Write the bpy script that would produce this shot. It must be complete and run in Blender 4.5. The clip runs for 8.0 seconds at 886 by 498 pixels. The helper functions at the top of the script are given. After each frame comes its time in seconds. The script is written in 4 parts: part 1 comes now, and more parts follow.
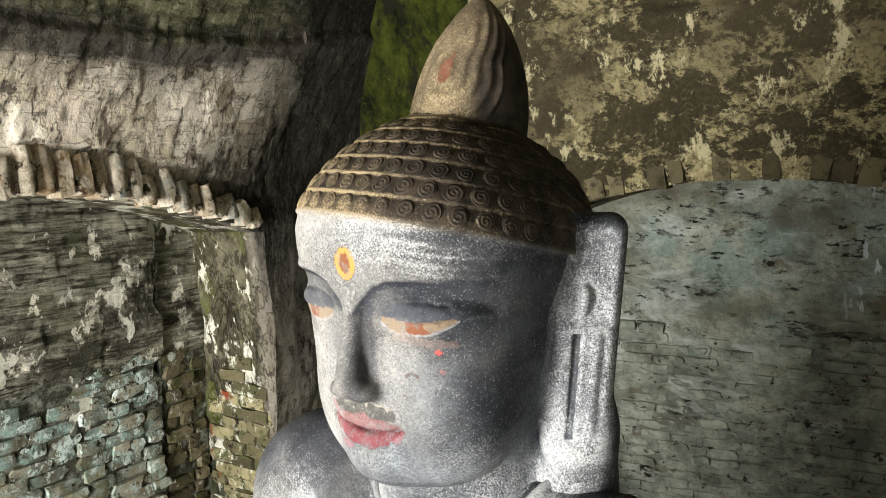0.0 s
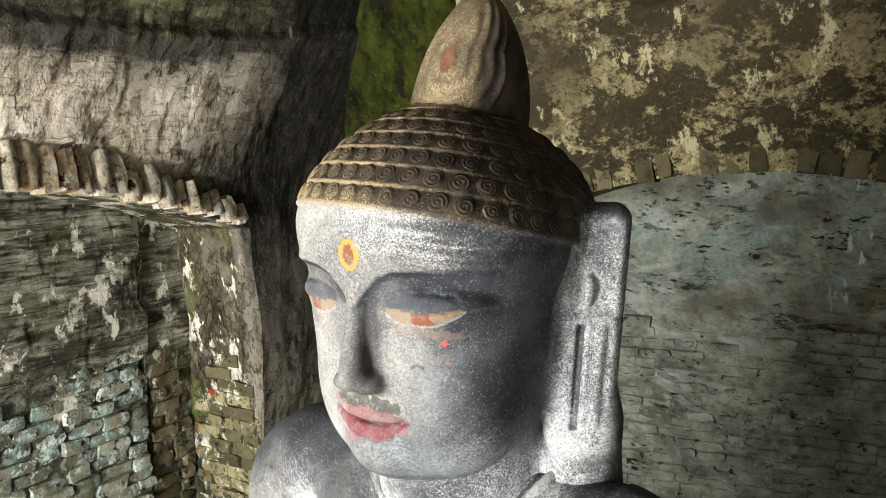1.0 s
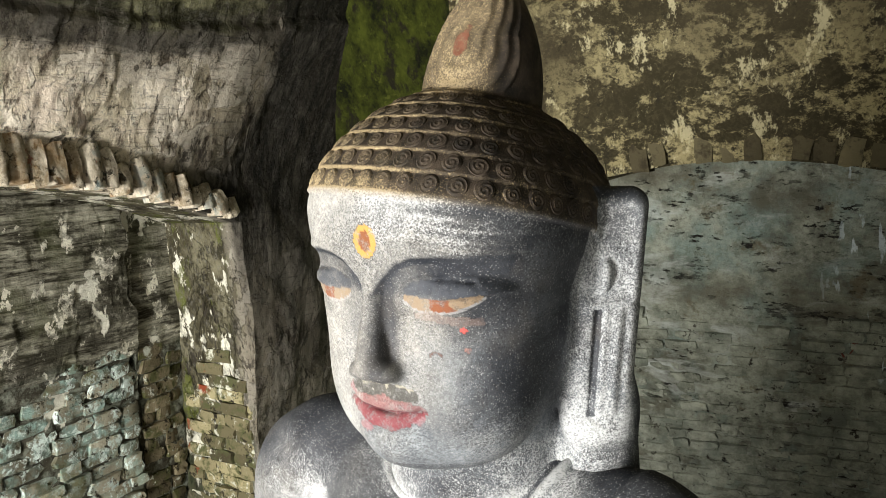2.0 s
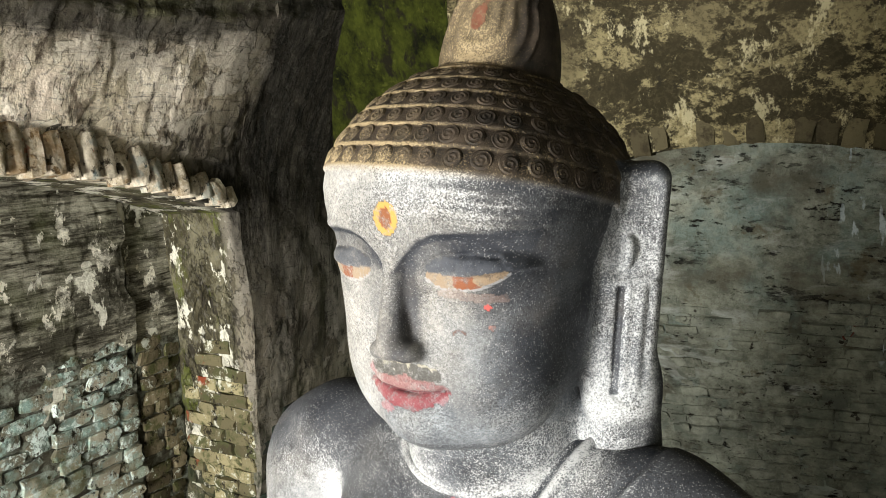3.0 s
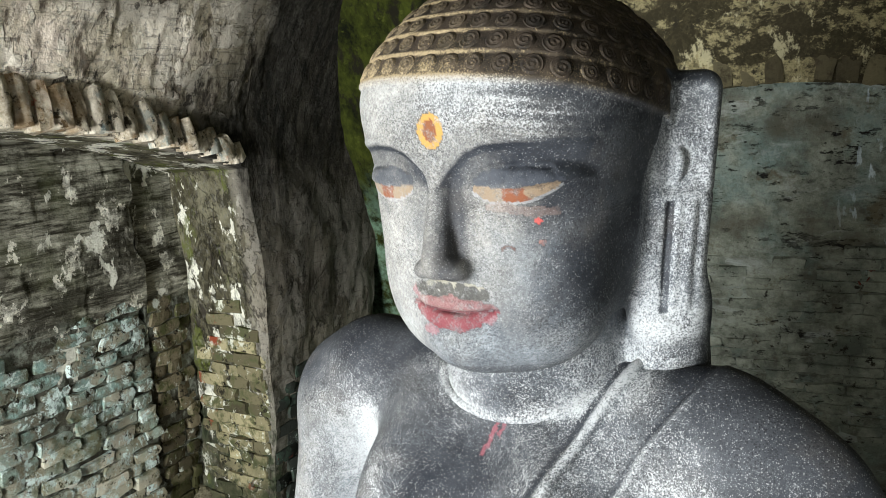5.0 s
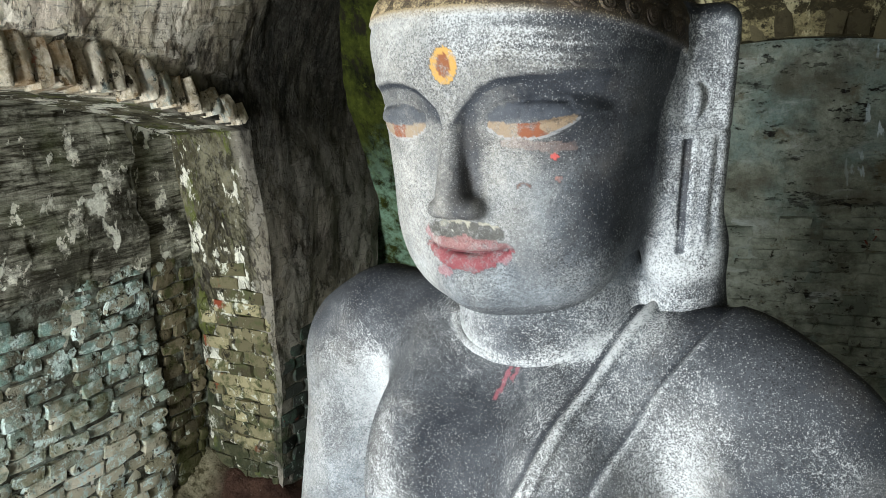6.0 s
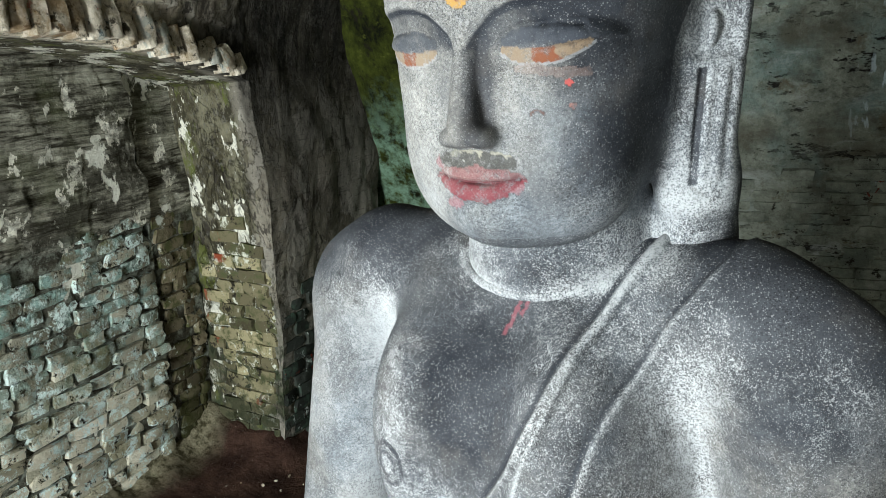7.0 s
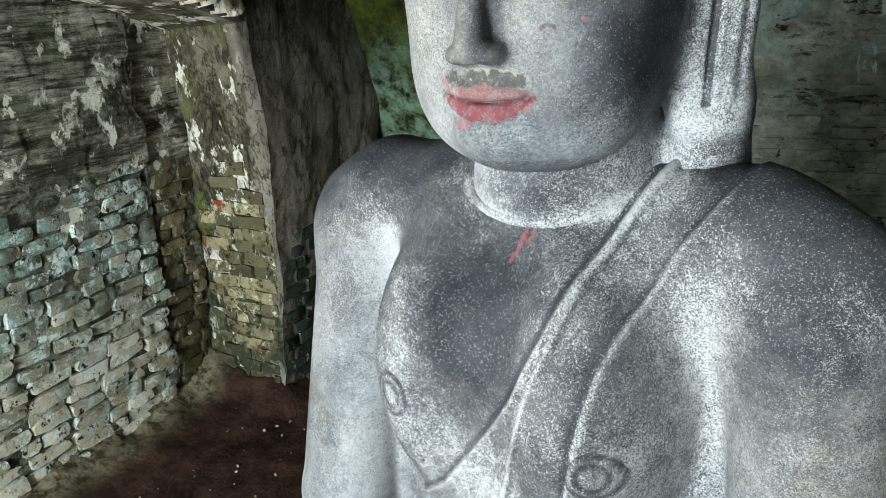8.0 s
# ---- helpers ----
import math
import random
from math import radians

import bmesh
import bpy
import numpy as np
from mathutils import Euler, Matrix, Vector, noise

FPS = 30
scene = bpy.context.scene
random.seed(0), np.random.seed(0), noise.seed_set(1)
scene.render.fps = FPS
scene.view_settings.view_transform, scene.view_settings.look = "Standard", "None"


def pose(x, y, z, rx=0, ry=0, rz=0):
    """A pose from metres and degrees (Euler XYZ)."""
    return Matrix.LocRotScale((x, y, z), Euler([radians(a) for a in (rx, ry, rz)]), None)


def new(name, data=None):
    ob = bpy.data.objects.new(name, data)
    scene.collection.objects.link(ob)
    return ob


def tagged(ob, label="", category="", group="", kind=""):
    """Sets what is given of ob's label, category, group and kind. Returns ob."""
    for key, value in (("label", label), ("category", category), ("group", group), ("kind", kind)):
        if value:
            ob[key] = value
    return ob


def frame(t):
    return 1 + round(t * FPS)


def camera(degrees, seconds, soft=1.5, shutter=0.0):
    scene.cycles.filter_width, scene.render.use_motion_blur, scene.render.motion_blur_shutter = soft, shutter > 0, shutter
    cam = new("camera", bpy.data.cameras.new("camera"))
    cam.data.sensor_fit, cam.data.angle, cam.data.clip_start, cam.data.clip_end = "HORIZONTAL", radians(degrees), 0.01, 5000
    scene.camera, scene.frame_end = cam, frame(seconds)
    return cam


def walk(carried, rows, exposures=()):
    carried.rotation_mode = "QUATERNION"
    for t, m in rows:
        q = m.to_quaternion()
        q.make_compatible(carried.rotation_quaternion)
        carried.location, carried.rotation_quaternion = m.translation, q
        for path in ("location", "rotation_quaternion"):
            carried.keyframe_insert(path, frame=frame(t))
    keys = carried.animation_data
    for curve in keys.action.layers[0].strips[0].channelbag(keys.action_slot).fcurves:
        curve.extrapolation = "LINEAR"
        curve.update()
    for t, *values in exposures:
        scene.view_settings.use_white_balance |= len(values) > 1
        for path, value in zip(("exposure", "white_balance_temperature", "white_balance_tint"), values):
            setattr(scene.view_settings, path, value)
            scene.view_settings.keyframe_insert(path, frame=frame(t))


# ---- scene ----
cam = camera(56.0, 8.0, 0.8)
METRES, EYE, TILT, LEAN, TURN = 0.35, 1.93, -6.5, 1.0, 29.9
ROWS = [
    (0.0, 0.0, 0.0, 0.0, 0.0, 0.0, -0.0),
    (0.5, -0.0398, 0.0114, -0.0105, -0.69, -0.1, 0.14),
    (1.0, -0.0874, 0.0234, -0.0225, -1.37, -0.21, 0.34),
    (1.5, -0.1465, 0.042, -0.0367, -2.02, -0.36, 0.59),
    (3.0, -0.3155, 0.1215, -0.106, -3.2, -1.13, 1.55),
    (3.5, -0.3576, 0.149, -0.1462, -3.31, -1.44, 1.85),
    (4.0, -0.4053, 0.1783, -0.194, -3.37, -1.87, 2.18),
    (4.5, -0.4518, 0.1961, -0.237, -3.42, -2.5, 2.53),
    (6.0, -0.5308, 0.2553, -0.3924, -3.36, -5.31, 2.97),
    (6.5, -0.5593, 0.2647, -0.4456, -3.47, -6.61, 3.03),
    (7.0, -0.5855, 0.2747, -0.4995, -3.59, -7.94, 2.99),
    (7.5, -0.603, 0.2963, -0.5629, -3.63, -9.4, 2.86),
    (8.0, -0.6123, 0.3244, -0.6199, -3.64, -10.98, 2.79),
]
EXPOSURES = ((0.0, 0.1, 6900, 10), (3.5, 0.1, 7000, 9), (4.5, 0.0, 6550, 8), (6.0, -0.2, 6250, 5), (8.0, -0.3, 6100, 3))
walk(cam, [(t, pose(0, 0, EYE, TILT, LEAN, TURN) @ pose(METRES * x, METRES * y, METRES * z, 90 + pitch, roll, yaw)) for t, x, y, z, yaw, pitch, roll in ROWS], EXPOSURES)

# ---- world and light ----
world = bpy.data.worlds.new("sky")
scene.world = world
world.use_nodes = True
wn = world.node_tree.nodes
sky = wn.new("ShaderNodeTexSky")
sky.sky_type, sky.sun_disc, sky.sun_elevation, sky.sun_rotation = "NISHITA", False, radians(50), radians(200)
world.node_tree.links.new(sky.outputs["Color"], wn["Background"].inputs["Color"])
wn["Background"].inputs["Strength"].default_value = 0.08

FRONT_Y = -1.9
# the doorway, then an unseen opening added as fill for the left wall, both in the front wall behind the camera: x from,
# x to, height, watts
DOOR_AND_FILL = ((-2.2, -1.15, 2.1, 365.0), (0.35, 0.95, 2.0, 28.0))
for x0, x1, top, watts in DOOR_AND_FILL:
    opening_light = bpy.data.lights.new("doorway_or_fill_light", "AREA")
    opening_light.shape, opening_light.size, opening_light.size_y = "RECTANGLE", x1 - x0, top - 0.1
    opening_light.energy, opening_light.color = watts, (0.97, 0.985, 1.0)
    new("doorway_or_fill_light", opening_light).matrix_world = pose((x0 + x1) / 2, FRONT_Y - 0.05, top / 2, 90, 0, 0)


# ---- materials ----
def nodes_of(name):
    mat = bpy.data.materials.new(name)
    mat.use_nodes = True
    nt = mat.node_tree
    bsdf = nt.nodes["Principled BSDF"]
    return mat, nt, bsdf


class Mix:
    """A small builder of node chains for one material."""

    def __init__(self, name, rough=0.9, spec=0.1):
        self.mat, self.nt, self.bsdf = nodes_of(name)
        self.bsdf.inputs["Roughness"].default_value = rough
        self.bsdf.inputs["Specular IOR Level"].default_value = spec
        geo = self.nt.nodes.new("ShaderNodeNewGeometry")
        self.pos = geo.outputs["Position"]

    def put(self, socket, value):
        if isinstance(value, bpy.types.NodeSocket):
            self.nt.links.new(value, socket)
        elif isinstance(value, tuple) and len(value) == 3 and socket.type == "RGBA":
            socket.default_value = (*value, 1)
        else:
            socket.default_value = value

    def scaled(self, x, y, z, shift=0.0):
        n = self.nt.nodes.new("ShaderNodeMapping")
        self.put(n.inputs["Vector"], self.pos)
        n.inputs["Scale"].default_value = (x, y, z)
        n.inputs["Location"].default_value = (shift, shift * 1.7, shift * 0.6)
        return n.outputs["Vector"]

    def noise(self, scale, detail=6.0, rough=0.6, at=None, distort=0.0):
        n = self.nt.nodes.new("ShaderNodeTexNoise")
        self.put(n.inputs["Vector"], at or self.pos)
        n.inputs["Scale"].default_value, n.inputs["Detail"].default_value = scale, detail
        n.inputs["Roughness"].default_value, n.inputs["Distortion"].default_value = rough, distort
        return n.outputs["Fac"]

    def cells(self, scale, at=None):
        """A random value for each cell, and the distance from its middle."""
        n = self.nt.nodes.new("ShaderNodeTexVoronoi")
        self.put(n.inputs["Vector"], at or self.pos)
        n.inputs["Scale"].default_value = scale
        part = self.nt.nodes.new("ShaderNodeSeparateColor")
        self.put(part.inputs[0], n.outputs["Color"])
        return part.outputs[0], n.outputs["Distance"]

    def step(self, value, lo, hi, a=0.0, b=1.0):
        n = self.nt.nodes.new("ShaderNodeMapRange")
        n.clamp = True
        self.put(n.inputs["Value"], value)
        for key, v in (("From Min", lo), ("From Max", hi), ("To Min", a), ("To Max", b)):
            self.put(n.inputs[key], v)
        return n.outputs["Result"]

    def math(self, op, a, b=0.0):
        n = self.nt.nodes.new("ShaderNodeMath")
        n.operation = op
        self.put(n.inputs[0], a)
        self.put(n.inputs[1], b)
        return n.outputs[0]

    def mix(self, fac, a, b):
        n = self.nt.nodes.new("ShaderNodeMix")
        n.data_type = "RGBA"
        self.put(n.inputs[0], fac)
        self.put(n.inputs[6], a)
        self.put(n.inputs[7], b)
        return n.outputs[2]

    def attr(self, name, out="Fac"):
        n = self.nt.nodes.new("ShaderNodeAttribute")
        n.attribute_name = name
        return n.outputs[out]

    def axis(self, k):
        n = self.nt.nodes.new("ShaderNodeSeparateXYZ")
        self.put(n.inputs[0], self.pos)
        return n.outputs[k]

    def random(self):
        return self.nt.nodes.new("ShaderNodeObjectInfo").outputs["Random"]

    def finish(self, colour, height=None, strength=0.5, depth=0.01, rough=None):
        self.put(self.bsdf.inputs["Base Color"], colour)
        if rough is not None:
            self.put(self.bsdf.inputs["Roughness"], rough)
        if height is not None:
            n = self.nt.nodes.new("ShaderNodeBump")
            n.inputs["Strength"].default_value, n.inputs["Distance"].default_value = strength, depth
            self.put(n.inputs["Height"], height)
            self.put(self.bsdf.inputs["Normal"], n.outputs["Normal"])
        return self.mat


def plaster_left():
    """Beige lime plaster, pinkish in places, blackened by soot towards the corner and high up."""
    m = Mix("sooted_plaster")
    big = m.noise(1.6, 5, 0.55)
    base = m.mix(m.step(m.noise(5, 9, 0.68), 0.38, 0.62), (0.82, 0.73, 0.57), (0.52, 0.45, 0.32))
    base = m.mix(m.math("MULTIPLY", m.step(m.noise(3, 6, 0.6, m.scaled(1, 1, 1, 13.0)), 0.5, 0.62), 0.6), base, (0.70, 0.59, 0.50))
    base = m.mix(m.step(m.noise(11, 9, 0.72, m.scaled(1, 1, 0.3, 3.0)), 0.53, 0.60), base, (0.17, 0.135, 0.10))
    scab = m.step(m.noise(4.2, 10, 0.7, m.scaled(1, 1, 0.6, 21.0), 0.5), 0.52, 0.55)
    base = m.mix(m.math("MULTIPLY", scab, 0.6), base, (0.25, 0.215, 0.15))
    skin = m.step(m.noise(3.6, 9, 0.62, m.scaled(1, 1, 0.75, 61.0), 0.3), 0.50, 0.515)
    base = m.mix(m.math("MULTIPLY", skin, 0.8), base, m.mix(m.noise(14, 6, 0.7), (0.78, 0.69, 0.55), (0.93, 0.86, 0.73)))
    scratch = m.step(m.noise(26, 8, 0.75, m.scaled(1, 0.25, 3.2, 71.0), 0.3), 0.57, 0.60)
    base = m.mix(m.math("MULTIPLY", scratch, 0.5), base, (0.07, 0.06, 0.045))
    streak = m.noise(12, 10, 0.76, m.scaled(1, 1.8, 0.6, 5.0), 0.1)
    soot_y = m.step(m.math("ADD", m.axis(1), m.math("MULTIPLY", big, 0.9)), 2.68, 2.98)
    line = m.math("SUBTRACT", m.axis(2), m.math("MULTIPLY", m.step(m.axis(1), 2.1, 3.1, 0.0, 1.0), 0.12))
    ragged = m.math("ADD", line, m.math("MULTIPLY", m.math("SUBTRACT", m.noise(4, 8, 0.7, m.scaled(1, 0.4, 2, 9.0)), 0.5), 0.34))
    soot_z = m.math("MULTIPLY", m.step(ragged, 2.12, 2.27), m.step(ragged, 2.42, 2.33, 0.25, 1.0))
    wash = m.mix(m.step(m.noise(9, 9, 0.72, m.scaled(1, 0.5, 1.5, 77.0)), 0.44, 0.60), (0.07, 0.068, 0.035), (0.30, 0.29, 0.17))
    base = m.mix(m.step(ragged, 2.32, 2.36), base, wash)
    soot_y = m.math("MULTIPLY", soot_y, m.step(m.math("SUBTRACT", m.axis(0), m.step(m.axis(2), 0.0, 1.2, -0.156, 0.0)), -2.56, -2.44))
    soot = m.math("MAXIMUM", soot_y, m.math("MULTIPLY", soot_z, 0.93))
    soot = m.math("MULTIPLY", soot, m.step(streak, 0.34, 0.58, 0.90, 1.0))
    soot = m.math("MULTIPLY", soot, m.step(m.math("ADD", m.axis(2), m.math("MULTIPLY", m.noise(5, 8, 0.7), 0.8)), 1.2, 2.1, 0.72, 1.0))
    inner = m.step(m.math("SUBTRACT", m.axis(0), m.math("MULTIPLY", m.step(m.axis(2), 0.0, 1.2, -0.156, 0.0), 1.0)), -2.44, -2.52)
    deep = m.mix(m.step(m.noise(8, 10, 0.74, m.scaled(1, 1, 0.7, 4.0)), 0.44, 0.6), (0.055, 0.048, 0.028), (0.19, 0.175, 0.115))
    deep = m.mix(m.step(m.noise(16, 9, 0.74, m.scaled(1, 1, 0.5, 81.0)), 0.53, 0.57), deep, (0.04, 0.036, 0.022))
    deep = m.mix(m.step(m.noise(9, 10, 0.72, m.scaled(1, 1, 0.6, 31.0)), 0.535, 0.55), deep, (0.74, 0.72, 0.60))
    deep = m.mix(m.math("MULTIPLY", m.step(m.noise(7, 9, 0.72, m.scaled(1, 1, 0.35, 44.0)), 0.55, 0.60), 0.85), deep, (0.10, 0.115, 0.025))
    base = m.mix(inner, base, deep)
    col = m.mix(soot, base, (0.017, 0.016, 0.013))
    flecks = m.math("MULTIPLY", m.step(m.noise(42, 7, 0.72), 0.54, 0.62), m.step(soot, 0.7, 1, 0.6, 0.22))
    col = m.mix(flecks, col, (0.15, 0.142, 0.12))
    col = m.mix(m.math("MULTIPLY", m.step(m.noise(16, 8, 0.74, m.scaled(1, 1, 0.5, 1.0)), 0.57, 0.62), 0.85), col, (0.035, 0.03, 0.024))
    moss = m.math("MULTIPLY", m.step(m.axis(2), 0.9, 0.3), m.step(m.noise(9, 7, 0.7, m.scaled(1, 1, 1, 17.0)), 0.42, 0.6))
    col = m.mix(moss, col, (0.045, 0.055, 0.03))
    h = m.math("ADD", m.math("MULTIPLY", m.noise(22, 9, 0.72), 0.55), m.math("MULTIPLY", m.noise(90, 5, 0.65), 0.45))
    h = m.math("SUBTRACT", h, m.math("MULTIPLY", scab, 0.6))
    h = m.math("ADD", h, m.math("MULTIPLY", skin, 0.7))
    return m.finish(col, h, 1.0, 0.011)


def plaster_niche():
    """Dark grey-brown plaster with brushed streaks and pale flaked patches."""
    m = Mix("streaked_plaster")
    streak = m.noise(16, 9, 0.75, m.scaled(1, 0.22, 2.4, 2.0), 0.15)
    col = m.mix(m.step(streak, 0.42, 0.60), (0.035, 0.031, 0.021), (0.40, 0.385, 0.30))
    col = m.mix(m.math("MULTIPLY", m.step(m.noise(5, 4, 0.5), 0.5, 0.68), 0.6), col, (0.07, 0.075, 0.035))
    col = m.mix(m.step(m.noise(6.0, 10, 0.70, m.scaled(1, 1, 0.8, 7.0)), 0.575, 0.588), col, (0.70, 0.67, 0.55))
    col = m.mix(m.math("MULTIPLY", m.step(m.noise(3.0, 10, 0.74, m.scaled(1, 1, 1.5, 41.0)), 0.50, 0.57), 0.8), col, (0.03, 0.027, 0.018))
    bare = m.step(m.math("ADD", m.axis(2), m.math("MULTIPLY", m.noise(7, 6, 0.6), 0.12)), 1.15, 1.10)
    col = m.mix(m.math("MULTIPLY", bare, 0.85), col, m.mix(m.step(m.noise(12, 9, 0.74, m.scaled(1, 1, 1, 33.0)), 0.46, 0.58), (0.035, 0.031, 0.021), (0.24, 0.26, 0.21)))
    chips = m.step(m.noise(4.2, 9, 0.66, m.scaled(1, 1, 0.7, 91.0), 0.3), 0.575, 0.588)
    col = m.mix(m.math("MULTIPLY", chips, 0.9), col, (0.76, 0.74, 0.62))
    return m.finish(col, m.math("ADD", m.math("ADD", m.noise(30, 8, 0.72), streak), m.math("MULTIPLY", chips, 0.7)), 1.0, 0.009)


def plaster_right():
    """Dark olive plaster over cream limewash that peels in patches."""
    m = Mix("peeling_plaster")
    n1 = m.noise(4.5, 12, 0.78, m.scaled(1, 1, 1.4, 4.0), 0.1)
    col = m.mix(m.step(n1, 0.49, 0.535), (0.026, 0.022, 0.012), (0.25, 0.215, 0.115))
    col = m.mix(m.math("MULTIPLY", m.step(m.noise(2.0, 4, 0.5), 0.42, 0.62), 0.85), col, (0.042, 0.034, 0.02))
    col = m.mix(m.math("MULTIPLY", m.step(m.noise(55, 8, 0.78), 0.48, 0.58), 0.7), col, (0.05, 0.042, 0.022))
    col = m.mix(m.math("MULTIPLY", m.step(m.noise(10, 11, 0.78, m.scaled(1, 1, 0.6, 51.0)), 0.56, 0.60), 0.8), col, (0.40, 0.36, 0.22))
    col = m.mix(m.step(m.noise(24, 9, 0.74), 0.585, 0.63), col, (0.022, 0.019, 0.012))
    return m.finish(col, m.math("ADD", n1, m.math("MULTIPLY", m.noise(40, 6, 0.7), 0.5)), 0.6, 0.01)


def plaster_recess():
    """Grey-green limewash, blotched teal and brown, with dark pits where it fell off."""
    m = Mix("limewashed_plaster")
    col = m.mix(m.step(m.noise(4.5, 11, 0.76), 0.40, 0.60), (0.088, 0.092, 0.070), (0.29, 0.31, 0.25))
    col = m.mix(m.math("MULTIPLY", m.step(m.noise(4.5, 7, 0.6, m.scaled(1, 1, 1, 6.0)), 0.5, 0.66), 0.6), col, (0.17, 0.245, 0.225))
    col = m.mix(m.math("MULTIPLY", m.step(m.noise(2.4, 6, 0.6, m.scaled(1, 1, 1.6, 11.0)), 0.5, 0.7), 0.85), col, (0.075, 0.065, 0.042))
    col = m.mix(m.math("MULTIPLY", m.step(m.noise(48, 7, 0.75), 0.5, 0.6), 0.45), col, (0.09, 0.09, 0.07))
    drift = m.noise(3.2, 9, 0.72, m.scaled(0.7, 1, 1.8, 36.0), 0.5)
    col = m.mix(m.math("MULTIPLY", m.step(drift, 0.53, 0.66), 0.75), col, (0.40, 0.43, 0.40))
    col = m.mix(m.math("MULTIPLY", m.step(m.noise(5.5, 9, 0.74, m.scaled(1, 1, 1.2, 63.0)), 0.57, 0.64), 0.7), col, (0.10, 0.082, 0.045))
    gate = m.step(m.noise(3.6, 6, 0.6, m.scaled(1, 1, 1.3, 47.0)), 0.44, 0.56)
    pits = m.step(m.noise(26, 7, 0.72, m.scaled(0.55, 1, 1.5, 8.0)), 0.575, 0.60)
    col = m.mix(m.math("MULTIPLY", pits, gate), col, (0.018, 0.016, 0.014))
    drip = m.math("MULTIPLY", m.step(m.noise(30, 4, 0.5, m.scaled(1, 1, 0.06, 5.0)), 0.62, 0.66), m.step(m.axis(0), -0.28, -0.14))
    col = m.mix(m.math("MULTIPLY", drip, m.step(m.noise(6, 6, 0.6, m.scaled(1, 1, 1, 52.0)), 0.46, 0.56)), col, (0.45, 0.52, 0.54))
    h = m.math("ADD", m.noise(12, 9, 0.72), m.math("MULTIPLY", m.noise(60, 5, 0.65), 0.4))
    return m.finish(col, m.math("SUBTRACT", h, m.math("MULTIPLY", m.math("MULTIPLY", pits, gate), 0.8)), 1.0, 0.016)


def moss_wall():
    m = Mix("mossy_plaster")
    col = m.mix(m.step(m.noise(7, 10, 0.74, m.scaled(1.3, 1, 0.8, 2.0)), 0.40, 0.64), (0.005, 0.006, 0.002), (0.046, 0.056, 0.008))
    col = m.mix(m.math("MULTIPLY", m.step(m.noise(26, 8, 0.74), 0.57, 0.66), 0.6), col, (0.080, 0.092, 0.016))
    col = m.mix(m.step(m.noise(9, 9, 0.72, m.scaled(1, 1, 0.5, 12.0)), 0.55, 0.62), col, (0.012, 0.011, 0.006))
    low = m.step(m.math("ADD", m.axis(2), m.math("MULTIPLY", m.noise(6), 0.4)), 1.75, 1.35)
    col = m.mix(m.math("MULTIPLY", low, m.step(m.noise(16, 7, 0.7), 0.4, 0.6)), col, (0.16, 0.25, 0.17))
    return m.finish(col, m.noise(35, 7, 0.7), 0.8, 0.01)


def brick_teal():
    """Worn brick under flaking blue-green limewash."""
    m = Mix("limewashed_brick")
    tone = m.mix(m.random(), (0.11, 0.105, 0.07), (0.66, 0.62, 0.47))
    col = m.mix(m.step(m.noise(13, 8, 0.68), 0.46, 0.6), tone, (0.36, 0.52, 0.46))
    col = m.mix(m.math("MULTIPLY", m.step(m.noise(3.0, 5, 0.6), 0.50, 0.64), 0.75), col, (0.085, 0.074, 0.045))
    low = m.step(m.math("ADD", m.axis(2), m.math("MULTIPLY", m.noise(7), 0.5)), 0.95, 0.5)
    col = m.mix(m.math("MULTIPLY", low, 0.85), col, m.mix(m.random(), (0.42, 0.38, 0.25), (0.88, 0.81, 0.63)))
    col = m.mix(m.step(m.noise(15, 11, 0.80), 0.515, 0.55), col, (0.72, 0.83, 0.77))
    col = m.mix(m.step(m.noise(20, 9, 0.76, m.scaled(1, 1, 1, 5.0)), 0.57, 0.605), col, (0.03, 0.027, 0.016))
    col = m.mix(m.math("MULTIPLY", m.step(m.noise(4.0, 8, 0.7, m.scaled(1, 1, 1, 73.0)), 0.54, 0.64), 0.7), col, (0.10, 0.105, 0.035))
    return m.finish(col, m.math("ADD", m.noise(28, 9, 0.74), m.math("MULTIPLY", m.noise(110, 4, 0.6), 0.35)), 1.0, 0.024)


def brick_ochre():
    """Bare brick, ochre and brown, with moss low down."""
    m = Mix("ochre_brick")
    tone = m.mix(m.random(), (0.06, 0.052, 0.03), (0.40, 0.35, 0.20))
    col = m.mix(m.step(m.noise(18, 8, 0.7), 0.48, 0.60), tone, (0.085, 0.09, 0.04))
    col = m.mix(m.step(m.noise(21, 9, 0.76, m.scaled(1, 1, 1, 7.0)), 0.555, 0.59), col, (0.025, 0.022, 0.014))
    col = m.mix(m.step(m.noise(13, 10, 0.76, m.scaled(1, 1, 0.8, 31.0)), 0.555, 0.59), col, (0.60, 0.60, 0.49))
    col = m.mix(m.step(m.noise(6, 5, 0.6, m.scaled(1, 1, 1, 14.0)), 0.62, 0.68), col, (0.24, 0.055, 0.025))
    damp = m.step(m.math("ADD", m.axis(2), m.math("MULTIPLY", m.noise(6, 8, 0.7, m.scaled(1, 1, 1, 57.0)), 0.7)), 0.62, 0.40)
    col = m.mix(m.math("MULTIPLY", damp, 0.85), col, m.mix(m.noise(20, 7, 0.7), (0.014, 0.016, 0.010), (0.050, 0.056, 0.030)))
    return m.finish(col, m.noise(35, 8, 0.7), 0.9, 0.012)


